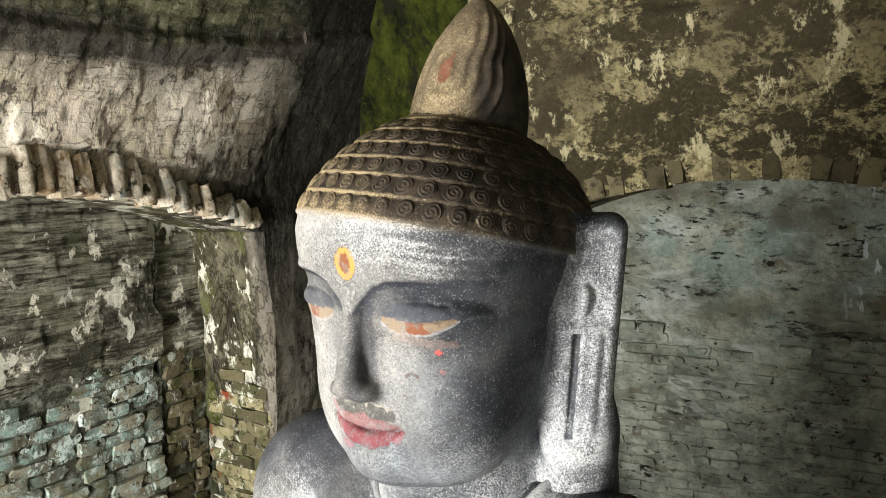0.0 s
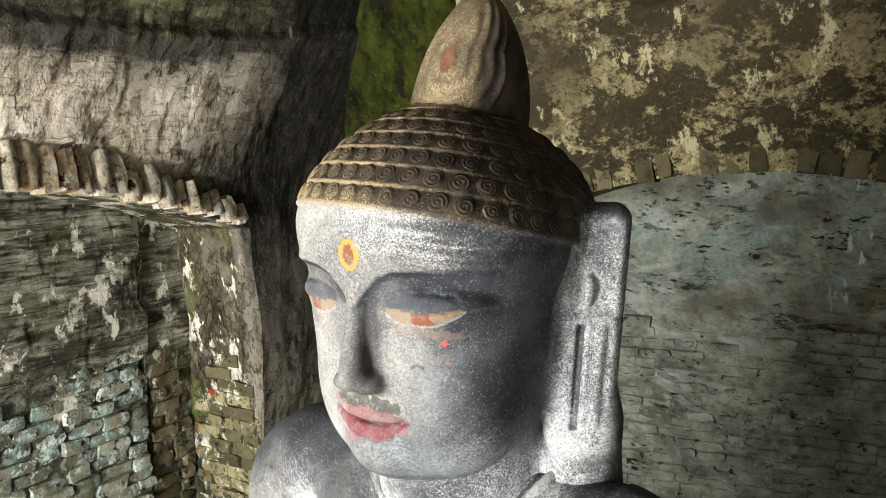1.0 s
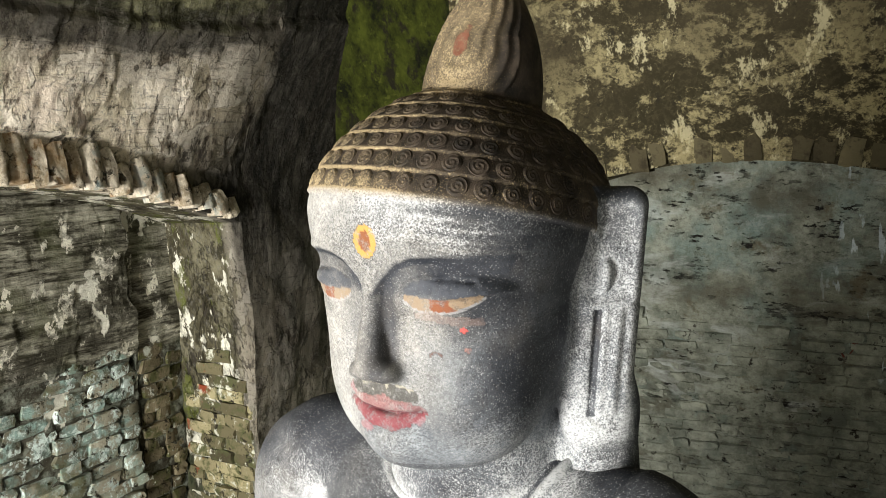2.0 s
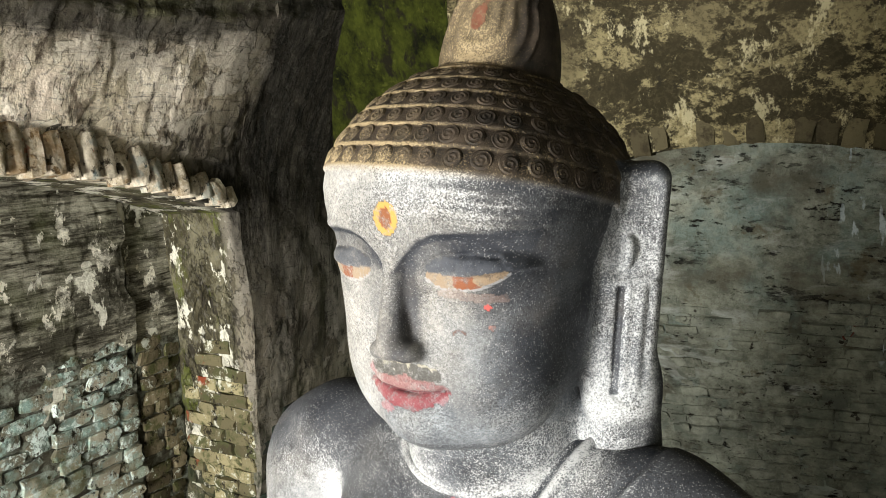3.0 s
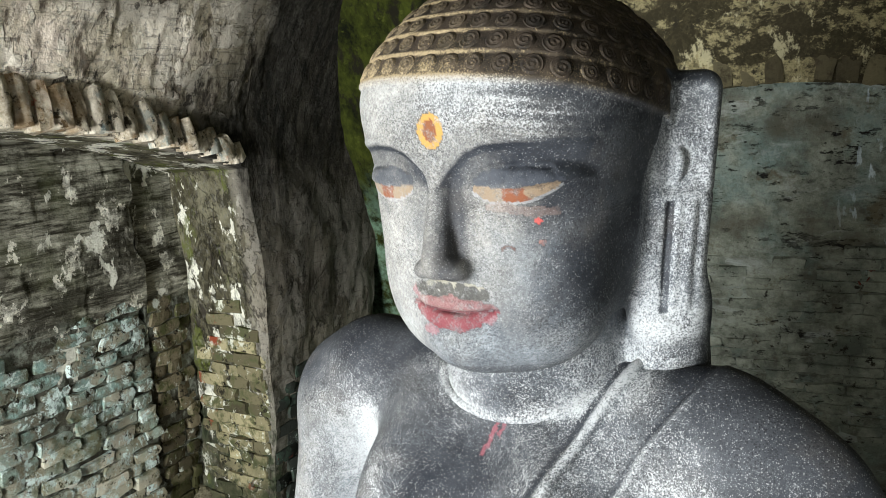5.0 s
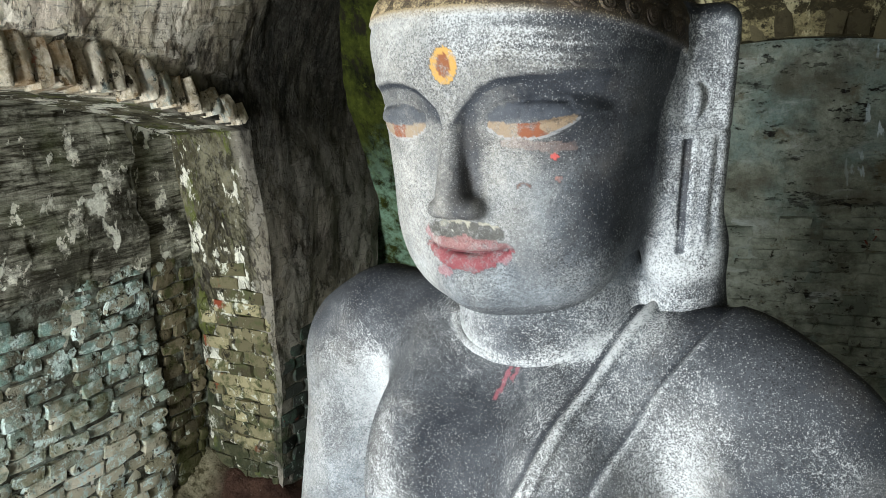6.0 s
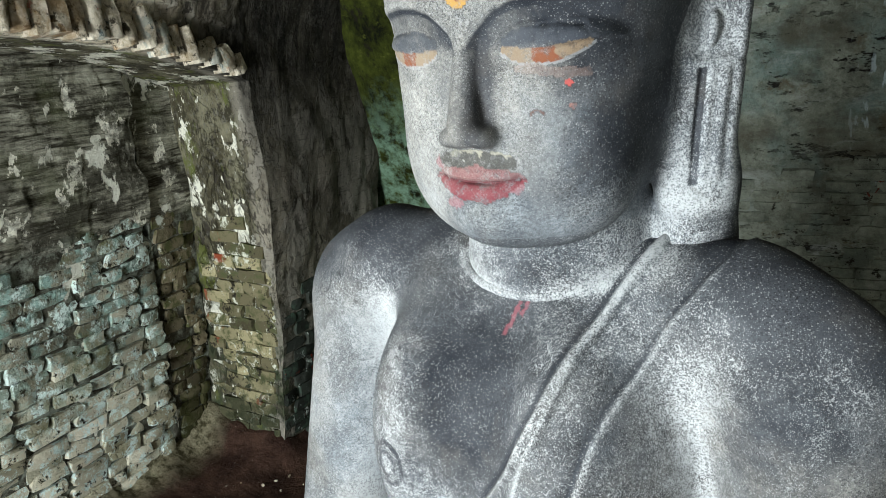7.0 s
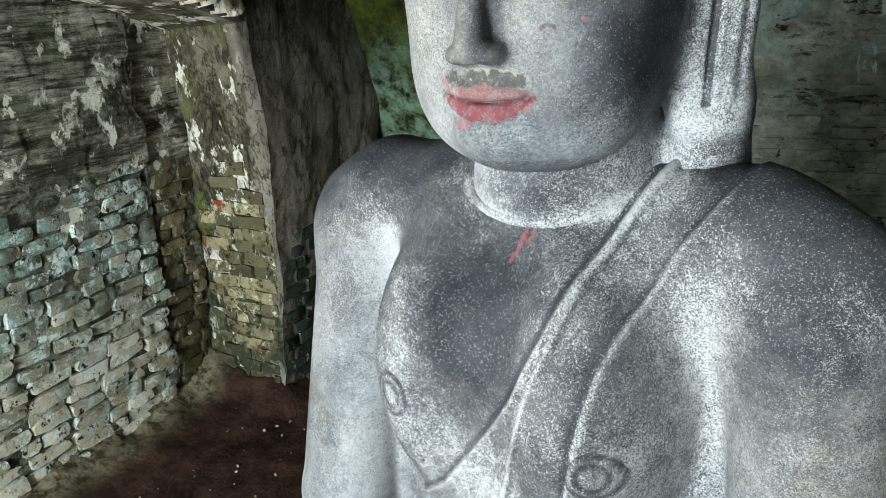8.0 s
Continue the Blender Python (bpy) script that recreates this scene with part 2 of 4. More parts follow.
def brick_brown():
    """Bare brown brick, smoked, with a little moss."""
    m = Mix("brown_brick")
    tone = m.mix(m.random(), (0.07, 0.058, 0.036), (0.24, 0.20, 0.125))
    col = m.mix(m.step(m.noise(14, 8, 0.7), 0.47, 0.60), tone, (0.075, 0.080, 0.030))
    col = m.mix(m.step(m.noise(24, 9, 0.76, m.scaled(1, 1, 1, 9.0)), 0.56, 0.60), col, (0.022, 0.019, 0.012))
    col = m.mix(m.step(m.noise(15, 10, 0.76, m.scaled(1, 1, 0.8, 35.0)), 0.58, 0.605), col, (0.50, 0.52, 0.44))
    damp = m.step(m.math("ADD", m.axis(2), m.math("MULTIPLY", m.noise(6, 8, 0.7, m.scaled(1, 1, 1, 58.0)), 0.7)), 0.66, 0.42)
    col = m.mix(m.math("MULTIPLY", damp, 0.8), col, m.mix(m.noise(20, 7, 0.7), (0.016, 0.017, 0.008), (0.070, 0.072, 0.022)))
    return m.finish(col, m.noise(35, 8, 0.7), 1.0, 0.016)


def brick_damp():
    """Blackened damp brick with green-grey bloom."""
    m = Mix("damp_brick", 0.7)
    tone = m.mix(m.random(), (0.014, 0.015, 0.012), (0.050, 0.055, 0.045))
    col = m.mix(m.step(m.noise(11, 9, 0.74), 0.50, 0.62), tone, (0.055, 0.085, 0.060))
    col = m.mix(m.step(m.noise(19, 10, 0.76, m.scaled(1, 1, 0.8, 15.0)), 0.60, 0.63), col, (0.34, 0.38, 0.34))
    col = m.mix(m.step(m.noise(7, 6, 0.6, m.scaled(1, 1, 1, 24.0)), 0.66, 0.69), col, (0.20, 0.035, 0.02))
    return m.finish(col, m.noise(35, 8, 0.7), 1.0, 0.014)


def brick_grey():
    m = Mix("whitewashed_brick")
    tone = m.mix(m.step(m.noise(9, 11, 0.76), 0.38, 0.62), (0.105, 0.11, 0.085), (0.33, 0.35, 0.285))
    col = m.mix(m.math("MULTIPLY", m.step(m.noise(5, 7, 0.65), 0.48, 0.64), 0.7), tone, (0.12, 0.14, 0.115))
    col = m.mix(m.step(m.noise(22, 9, 0.74), 0.585, 0.62), col, (0.03, 0.027, 0.02))
    return m.finish(col, m.noise(28, 9, 0.74), 1.0, 0.014)


def brick_arch():
    """Arch bricks with remains of pale plaster, soot and old colour washes."""
    m = Mix("arch_brick")
    tone = m.mix(m.step(m.noise(13, 10, 0.76), 0.42, 0.58), (0.34, 0.28, 0.19), (0.78, 0.70, 0.56))
    col = m.mix(m.step(m.noise(21, 9, 0.74), 0.54, 0.60), tone, (0.055, 0.045, 0.03))
    warm = m.math("MULTIPLY", m.step(m.random(), 0.45, 0.8), m.step(m.noise(10, 6, 0.6), 0.48, 0.58))
    col = m.mix(m.math("MULTIPLY", warm, 0.5), col, (0.46, 0.27, 0.11))
    cool = m.math("MULTIPLY", m.step(m.random(), 0.30, 0.15), m.step(m.noise(15, 6, 0.6, m.scaled(1, 1, 1, 8.0)), 0.54, 0.60))
    col = m.mix(m.math("MULTIPLY", cool, 0.4), col, (0.24, 0.34, 0.35))
    red = m.step(m.noise(11, 6, 0.65, m.scaled(1, 1, 1, 19.0)), 0.65, 0.68)
    col = m.mix(m.math("MULTIPLY", red, 0.7), col, (0.42, 0.10, 0.06))
    return m.finish(col, m.noise(38, 8, 0.74), 1.0, 0.018)


def brick_arch_dark():
    m = Mix("dark_arch_brick")
    tone = m.mix(m.random(), (0.05, 0.042, 0.024), (0.15, 0.13, 0.075))
    col = m.mix(m.step(m.noise(17, 8, 0.7), 0.50, 0.62), tone, (0.04, 0.033, 0.02))
    return m.finish(col, m.noise(38, 8, 0.7), 0.9, 0.01)


def mortar():
    m = Mix("dark_mortar")
    col = m.mix(m.step(m.noise(14, 7, 0.7), 0.4, 0.65), (0.022, 0.019, 0.013), (0.085, 0.075, 0.05))
    return m.finish(col, m.noise(40, 7, 0.7), 0.9, 0.015)


def earth():
    m = Mix("earth_floor", 0.8)
    col = m.mix(m.step(m.noise(5, 11, 0.76), 0.40, 0.62), (0.028, 0.014, 0.010), (0.10, 0.055, 0.038))
    col = m.mix(m.step(m.noise(60, 5, 0.6), 0.68, 0.72), col, (0.30, 0.27, 0.22))
    bank = m.step(m.math("ADD", m.axis(0), m.math("MULTIPLY", m.noise(9, 8, 0.7), 0.25)), -2.72, -2.86)
    rubble = m.mix(m.step(m.noise(18, 9, 0.74), 0.42, 0.60), (0.06, 0.055, 0.025), (0.42, 0.38, 0.25))
    col = m.mix(m.math("MULTIPLY", bank, 0.85), col, rubble)
    return m.finish(col, m.noise(25, 10, 0.74), 1.0, 0.03)


def stone():
    """Dark polished stone with worn white paint and dusting in specks, thinned where shade is painted in, and painted
    features.
    """
    m = Mix("painted_stone", 0.75, 0.12)
    paint = m.attr("paint", "Color")
    cover = m.attr("paint", "Alpha")
    dust_shade = m.attr("dust_shade")
    hair = m.attr("hair")
    grain = m.noise(560, 3, 0.65)
    mid = m.noise(45, 7, 0.72)
    base = m.mix(m.step(m.noise(7, 6, 0.6), 0.35, 0.65), (0.012, 0.014, 0.019), (0.060, 0.064, 0.072))
    base = m.mix(m.math("MULTIPLY", m.step(m.noise(5, 6, 0.65, m.scaled(1, 1, 1, 3.0)), 0.52, 0.66), 0.6), base, (0.090, 0.080, 0.070))
    cover_by = m.step(m.math("ADD", dust_shade, m.math("ADD", m.math("MULTIPLY", m.math("SUBTRACT", mid, 0.5), 1.2), m.math("MULTIPLY", m.math("SUBTRACT", m.noise(9, 5, 0.6, m.scaled(1, 1, 0.7, 15.0)), 0.5), 1.5))), 0.05, 1.0, 0.0, 0.88)
    fleck = m.math("SUBTRACT", m.noise(340, 4, 0.75), m.step(cover_by, 0.0, 1.0, 0.68, 0.40))
    speck = m.math("SUBTRACT", m.noise(700, 3, 0.7, m.scaled(1, 1, 1, 2.0)), m.step(cover_by, 0.0, 1.0, 0.66, 0.42))
    flakes = m.step(fleck, -0.015, 0.03)
    fine = m.step(speck, -0.02, 0.035)
    coarse = m.attr("grain")
    white = m.math("MULTIPLY", m.math("MAXIMUM", flakes, m.math("MULTIPLY", fine, 0.8)), m.step(coarse, 0.0, 1.0, 0.12, 1.0))
    film = m.math("MULTIPLY", m.step(m.math("ADD", dust_shade, m.math("MULTIPLY", m.noise(8, 9, 0.72, None, 0.4), 1.3)), 0.74, 1.36), m.step(coarse, 0.0, 1.0, 0.95, 0.24))
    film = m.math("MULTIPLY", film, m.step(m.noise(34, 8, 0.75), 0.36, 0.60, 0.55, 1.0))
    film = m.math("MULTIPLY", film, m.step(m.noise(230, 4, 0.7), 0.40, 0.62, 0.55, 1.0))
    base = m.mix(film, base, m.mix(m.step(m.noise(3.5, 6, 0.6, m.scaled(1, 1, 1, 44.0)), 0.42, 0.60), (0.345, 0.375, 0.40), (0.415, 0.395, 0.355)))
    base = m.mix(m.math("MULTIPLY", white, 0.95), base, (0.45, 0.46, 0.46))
    r3, d3 = m.cells(520, m.scaled(1, 1, 1, 6.0))
    pits = m.math("MULTIPLY", m.step(r3, 0.36, 0.30), m.step(d3, 0.75, 0.4))
    pits = m.math("MULTIPLY", pits, m.step(coarse, 0.1, 0.6, 0.5, 1.0))
    pits = m.math("MULTIPLY", pits, m.step(m.noise(14, 7, 0.7, m.scaled(1, 1, 1, 26.0)), 0.36, 0.60, 0.15, 0.9))
    base = m.mix(pits, base, (0.022, 0.022, 0.024))
    salt = m.math("MULTIPLY", m.step(r3, 0.86, 0.92), m.step(d3, 0.6, 0.35))
    base = m.mix(m.math("MULTIPLY", salt, m.step(coarse, 0.0, 1.0, 0.15, 0.5)), base, (0.40, 0.40, 0.39))
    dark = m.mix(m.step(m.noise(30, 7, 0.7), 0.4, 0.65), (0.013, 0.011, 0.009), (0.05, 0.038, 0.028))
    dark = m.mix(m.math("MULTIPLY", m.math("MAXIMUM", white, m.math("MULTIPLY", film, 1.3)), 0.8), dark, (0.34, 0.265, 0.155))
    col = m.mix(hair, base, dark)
    worn = m.math("MULTIPLY", cover, m.step(m.noise(75, 8, 0.74), 0.36, 0.52, 0.25, 1.0))
    col = m.mix(worn, col, paint)
    h = m.math("ADD", m.math("MULTIPLY", grain, 0.6), m.noise(60, 6, 0.7))
    return m.finish(col, h, 0.35, 0.004, m.step(white, 0, 1, 0.62, 0.9))


MAT = {"plaster_left": plaster_left(), "plaster_niche": plaster_niche(), "plaster_right": plaster_right(), "plaster_recess": plaster_recess(), "moss_wall": moss_wall(), "brick_teal": brick_teal(), "brick_ochre": brick_ochre(), "brick_grey": brick_grey(), "brick_brown": brick_brown(), "brick_damp": brick_damp(), "brick_arch": brick_arch(), "brick_arch_dark": brick_arch_dark(), "mortar": mortar(), "earth": earth(), "stone": stone()}


# ---- meshes ----
def mesh_of(name, verts, faces, mat, smooth=True):
    me = bpy.data.meshes.new(name)
    verts = np.asarray(verts, dtype=np.float32)
    faces = np.asarray(faces, dtype=np.int32)
    me.from_pydata(verts.tolist(), [], faces.tolist())
    me.materials.append(mat)
    me.polygons.foreach_set("use_smooth", np.full(len(me.polygons), smooth))
    me.update()
    if smooth:
        me.set_sharp_from_angle(angle=radians(55))
    return me


def fractal(points, scale, octaves=4):
    """Smooth fractal noise at an array of points."""
    return np.array([noise.fractal(Vector(p) * scale, 1.0, 2.0, octaves) for p in points])


def slab(u0, u1, nu, nv, front, back):
    """A closed thick sheet: front(u, v) and back(u, v) give places, v from 0 to 1."""
    us, vs = np.linspace(u0, u1, nu), np.linspace(0, 1, nv)
    U, V = [g.ravel() for g in np.meshgrid(us, vs)]
    f, b = np.array(front(U, V)).T, np.array(back(U, V)).T
    i = np.arange(nu * nv).reshape(nv, nu)
    q = np.stack([i[:-1, :-1], i[:-1, 1:], i[1:, 1:], i[1:, :-1]], -1).reshape(-1, 4)
    n = nu * nv
    rim = np.concatenate([i[0, :], i[1:, -1], i[-1, -2::-1], i[-2:0:-1, 0]])
    nxt = np.roll(rim, -1)
    side = np.stack([rim, rim + n, nxt + n, nxt], -1)
    return np.concatenate([f, b]), np.concatenate([q, q[:, ::-1] + n, side])


def joined(pieces):
    verts, faces, k = [], [], 0
    for v, q in pieces:
        verts.append(v)
        faces.append(np.asarray(q) + k)
        k += len(v)
    return np.concatenate(verts), np.concatenate(faces)


def setting(name, pieces, mat, label, category):
    v, q = joined(pieces)
    ob = new(name, mesh_of(name, v, q, MAT[mat]))
    return tagged(ob, label, category, kind="structure")


# ---- the room ----
TOP, FLOOR = 3.0, -0.17
NICHE_X, PIER_Y = -2.87, 2.70


def batter(z):
    """How far the walls spread below the springing of the arches."""
    return 0.13 * np.clip(np.asarray(z) - 1.2, -2.0, 0.0)


def niche_x(z):
    return NICHE_X + batter(z)


def reveal_y(x, z):
    """The niche's reveal, on the side of the pier."""
    return 2.70 - 0.12 * np.clip(z - 1.3, -0.9, 0.35) - 0.1 * (x + 2.6)


def crack_y(z):
    """Where a wide crack runs down the niche, short of its corner."""
    return 2.475 - 0.11 * (z - 1.15) + 0.012 * np.sin(z * 17) + 0.008 * np.sin(z * 41 + 1)


def lean(z):
    t = np.clip(z - 1.55, 0, None)
    return np.where(t < 0.7, 0.44 * t * t, 0.2156 + 0.616 * (t - 0.7))


def arch_left(y):
    return 1.83 - (y - 1.4) ** 2 / 7.2


def arch_back(x):
    return 1.832 - (x + 0.45) ** 2 / 4.2


def left_face(y, z):
    p = np.stack([np.zeros_like(y), y, z], -1)
    rough = 0.012 * fractal(p, 2.2, 4) + 0.005 * fractal(p * np.array((1, 1, 0.8)) + 7, 9.0, 5)
    above = np.clip((z - arch_left(y)) / 0.12, 0, 1) * np.clip(1 - (z - arch_left(y) - 0.12) / 0.35, 0, 1) * (y < PIER_Y)
    rough = rough + 0.005 * above * fractal(p * np.array((1, 13, 2.2)) + 3, 1.0, 3)
    flake = fractal(p * np.array((1, 1, 0.7)) + 31, 4.5, 5)
    rough = rough + 0.006 * np.clip(flake / 0.04, -0.5, 0.5) * np.clip((PIER_Y + 0.1 - y) / 0.2, 0.15, 1) + 0.003 * fractal(p + 5, 26.0, 3)
    strip = np.clip(1 - np.abs((z - arch_left(y)) / 0.16), 0, 1) * (y < PIER_Y - 0.1)
    ledge = 0.03 * np.clip((z - 2.31 - 0.12 * np.clip(y - 2.1, 0, 1) - 0.01 * np.sin(y * 7)) / 0.03, 0, 1)
    return -2.40 + lean(z) + batter(z) + rough - 0.012 * (strip > 0) - ledge


def spandrel_front(u, v):
    z = arch_left(u) + v * (TOP - arch_left(u))
    return left_face(u, z), u, z


def spandrel_back(u, v):
    z = arch_left(u) + v * (TOP - arch_left(u))
    return np.full_like(u, NICHE_X - 0.12), u, z


def pier_front(u, v):
    z = FLOOR - 0.1 + v * (TOP - FLOOR + 0.1)
    x = left_face(u, z)
    edge = reveal_y(x, z) - PIER_Y
    return x, u + edge * np.clip((3.2 - u) / (3.2 - PIER_Y), 0, 1), z


def pier_back(u, v):
    z = FLOOR - 0.1 + v * (TOP - FLOOR + 0.1)
    x = niche_x(z) - 0.04
    return x, reveal_y(x, z) + (u - PIER_Y), z


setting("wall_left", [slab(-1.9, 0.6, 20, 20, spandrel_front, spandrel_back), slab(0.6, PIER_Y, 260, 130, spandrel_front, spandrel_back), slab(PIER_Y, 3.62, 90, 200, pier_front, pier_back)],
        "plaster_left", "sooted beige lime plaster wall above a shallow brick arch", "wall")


def niche_back(u, v):
    z = FLOOR - 0.1 + v * (1.95 - FLOOR + 0.1)
    return niche_x(z) - 0.2, u, z


def niche_front(u, v):
    z = FLOOR - 0.1 + v * (1.95 - FLOOR + 0.1)
    p = np.stack([u * 0, u, z], -1)
    edge = 1.06 + 0.05 * fractal(p + 3, 5, 3)
    proud = np.where(z > edge, 0.022, -0.006)
    rough = 0.010 * fractal(p, 3, 4) + 0.005 * fractal(p, 14, 3) + 0.004 * np.clip(fractal(p + 17, 6, 4) / 0.06, -0.5, 0.5)
    side = u + (crack_y(z) + 0.016 * fractal(p + 9, 9, 4) - 2.475) * np.clip((u - 2.2) / 0.275, 0, 1)
    return niche_x(z) + proud + rough, side, z


def niche_end(u, v):
    """The strip between the crack and the niche's corner, sunk a little deeper."""
    z = FLOOR - 0.1 + v * (1.95 - FLOOR + 0.1)
    p = np.stack([u * 0, u, z], -1)
    rough = 0.010 * fractal(p + 2, 4, 4) + 0.006 * fractal(p, 16, 4)
    start = crack_y(z) + 0.020 + 0.012 * fractal(p + 29, 10, 4)
    return niche_x(z) - 0.006 + rough - 0.012 * (z < 0.95), start + (u - 2.49) * (2.86 - start) / 0.37, z


setting("wall_niche", [slab(-1.9, 0.6, 10, 10, niche_front, niche_back), slab(0.6, 2.475, 220, 190, niche_front, niche_back), slab(2.49, 2.86, 50, 190, niche_end, niche_back)],
        "plaster_niche", "dark streaked plaster with pale flakes inside the arched niche", "wall")


def back_face(x, z):
    p = np.stack([x, np.zeros_like(x), z], -1)
    return 2.86 + 0.035 * np.clip((z - 2.37) / 0.03, 0, 1) - 0.25 * np.clip(z - 1.85, -2, 9) + 0.014 * fractal(p, 2.5, 4) + 0.007 * fractal(p, 9, 4)


def back_up(u, v):
    z = arch_back(u) + v * (TOP - arch_back(u))
    return u, back_face(u, z), z


def block(x0, x1, n, m, front, depth, z0=FLOOR - 0.1):
    """An upright wall part that looks towards -y."""
    return slab(x0, x1, n, m, lambda u, v: (u, front(u, z0 + v * (TOP - z0)), z0 + v * (TOP - z0)),
                lambda u, v: (u, np.full_like(u, depth), z0 + v * (TOP - z0)))


setting("wall_back", [slab(-1.28, 0.45, 170, 80, back_up, lambda u, v: (u, np.full_like(u, 4.2), arch_back(u) + v * (TOP - arch_back(u)))),
                      block(-1.46, -1.28, 10, 60, back_face, 4.2), block(0.45, 1.5, 30, 60, back_face, 4.2)],
        "plaster_right", "olive plaster wall with peeling cream limewash above an arch", "wall")


def recess_y(x, z):
    p = np.stack([x, np.zeros_like(x), z], -1)
    return 3.40 + 0.30 * (1.75 - z) + 0.02 * fractal(p, 2.0, 4) + 0.005 * fractal(p, 11, 4)


def recess_front(u, v):
    z = FLOOR - 0.1 + v * (2.0 - FLOOR)
    return u, recess_y(u, z), z


setting("wall_recess", [slab(-1.46, 0.6, 160, 120, recess_front, lambda u, v: (u, np.full_like(u, 4.3), FLOOR - 0.1 + v * (2.0 - FLOOR)))],
        "plaster_recess", "grey-green limewashed recess with dark pits", "wall")


def corner_y(x, z):
    p = np.stack([x, np.zeros_like(x), z], -1)
    return 3.55 - 0.46 * (z - 1.3) + 0.02 * fractal(p, 3.0, 4)


setting("wall_corner", [block(-2.95, -1.46, 60, 90, corner_y, 4.2)], "moss_wall", "plaster wall covered with bright green moss in the corner", "wall")


def floor_top(u, v):
    y = -3 + v * 7.2
    p = np.stack([u, y, u * 0], -1)
    bank = 0.10 * np.exp(-np.clip(u + 3.03, 0, 9) / 0.12) * (1 + 0.8 * fractal(p + 4, 5, 3)) * (y < PIER_Y + 0.2) + 0.07 * np.exp(-np.clip(u + 2.56, 0, 9) / 0.09) * np.clip((y - PIER_Y) / 0.1, 0, 1)
    bank = bank + 0.09 * np.exp(-np.abs(2.80 - y) / 0.10) * np.clip((-2.50 - u) / 0.1, 0, 1) * (1 + 0.6 * fractal(p + 8, 7, 3))
    return u, y, FLOOR + 0.012 * fractal(p, 2.0, 4) + 0.009 * fractal(p, 12, 4) + bank


setting("floor", [slab(-3.2, 2.0, 150, 200, floor_top, lambda u, v: (u, -3 + v * 7.2, np.full_like(u, FLOOR - 0.3)))], "earth",
        "reddish-brown trodden earth floor", "floor")


def box(x0, x1, y0, y1, z0, z1):
    v = np.array([(x, y, z) for z in (z0, z1) for y in (y0, y1) for x in (x0, x1)])
    return v, np.array([(0, 2, 3, 1), (4, 5, 7, 6), (0, 1, 5, 4), (2, 6, 7, 3), (0, 4, 6, 2), (1, 3, 7, 5)])


setting("ceiling", [box(-3.2, 1.8, -2.2, 4.3, TOP, TOP + 0.2)], "plaster_right", "dark plaster vault crown", "ceiling")
setting("wall_right", [box(1.5, 1.8, -2.2, 4.3, FLOOR - 0.1, TOP)], "plaster_recess", "grey-green limewashed side wall", "wall")
def front_wall():
    pieces, x = [], -3.2
    # the second opening only makes room for the added fill lamp
    for x0, x1, top, _ in DOOR_AND_FILL:
        pieces += [box(x, x0, FRONT_Y - 0.3, FRONT_Y, FLOOR - 0.1, TOP), box(x0, x1, FRONT_Y - 0.3, FRONT_Y, top, TOP)]
        x = x1
    return pieces + [box(x, 1.5, FRONT_Y - 0.3, FRONT_Y, FLOOR - 0.1, TOP)]


setting("wall_front", front_wall(), "plaster_recess", "limewashed wall with an open doorway and an added fill opening", "wall")


# ---- the statue ----
SX, SY = -0.61, 1.04


def smin(a, b, k):
    h = np.clip(0.5 + 0.5 * (b - a) / k, 0, 1)
    return b + (a - b) * h - k * h * (1 - h)


def smax(a, b, k):
    return -smin(-a, -b, k)


def ellipsoid(p, c, r):
    q = (p - np.array(c)) / np.array(r)
    k0 = np.sqrt((q ** 2).sum(-1))
    k1 = np.sqrt(((q / np.array(r)) ** 2).sum(-1)) + 1e-9
    return k0 * (k0 - 1) / k1


def capsule(p, a, b, ra, rb):
    a, b = np.array(a), np.array(b)
    ba = b - a
    h = np.clip(((p - a) @ ba) / (ba @ ba), 0, 1)
    return np.sqrt((((p - a) - h[:, None] * ba) ** 2).sum(-1)) - (ra + (rb - ra) * h)


def rbox(p, c, half, r):
    q = np.abs(p - np.array(c)) - (np.array(half) - r)
    return np.sqrt((np.clip(q, 0, None) ** 2).sum(-1)) + np.clip(q.max(-1), None, 0) - r


def mirrored(p):
    q = p.copy()
    q[:, 0] = np.abs(q[:, 0])
    return q


def bump(x, w):
    return np.exp(-(x / w) ** 2)


# the figure's own frame: it faces -y, and is turned and set down at the end
YAW = 0.246
FIGURE_AT = np.array((SX + 0.0115, SY - 0.0031, 0.0))
FIGURE_TURN = np.array([[math.cos(YAW), math.sin(YAW), 0], [-math.sin(YAW), math.cos(YAW), 0], [0, 0, 1]])


def rounded(p, c, r, n, k):
    """A superquadric: n shapes its plan, k its upright section."""
    v = p - np.array(c)
    q = np.abs(v) / np.array(r)
    s = ((q[:, 0] ** n + q[:, 1] ** n) ** (k / n) + q[:, 2] ** k) ** (1 / k) + 1e-9
    return (s - 1) * np.sqrt((v ** 2).sum(-1)) / s


SKULL_C = np.array((0.0202, -0.0198, 1.829))
SKULL_R = np.array((0.191, 0.1853, 0.1574))
SKULL_N, SKULL_K = 2.785, 1.676


def skull_field(p):
    top = rounded(p, SKULL_C, SKULL_R, SKULL_N, SKULL_K)
    low = rounded(p, SKULL_C, (SKULL_R[0], SKULL_R[1], 0.2), SKULL_N, 2.0)
    return np.where(p[:, 2] > SKULL_C[2], top, low)


def hairline(p):
    """Height above the line where the hair begins."""
    return p[:, 2] - (1.853 - 0.22 * (p[:, 1] + 0.2) - 0.04 * (p[:, 0] - 0.02)) + 0.6 * np.clip(p[:, 1] - 0.02, 0, None)


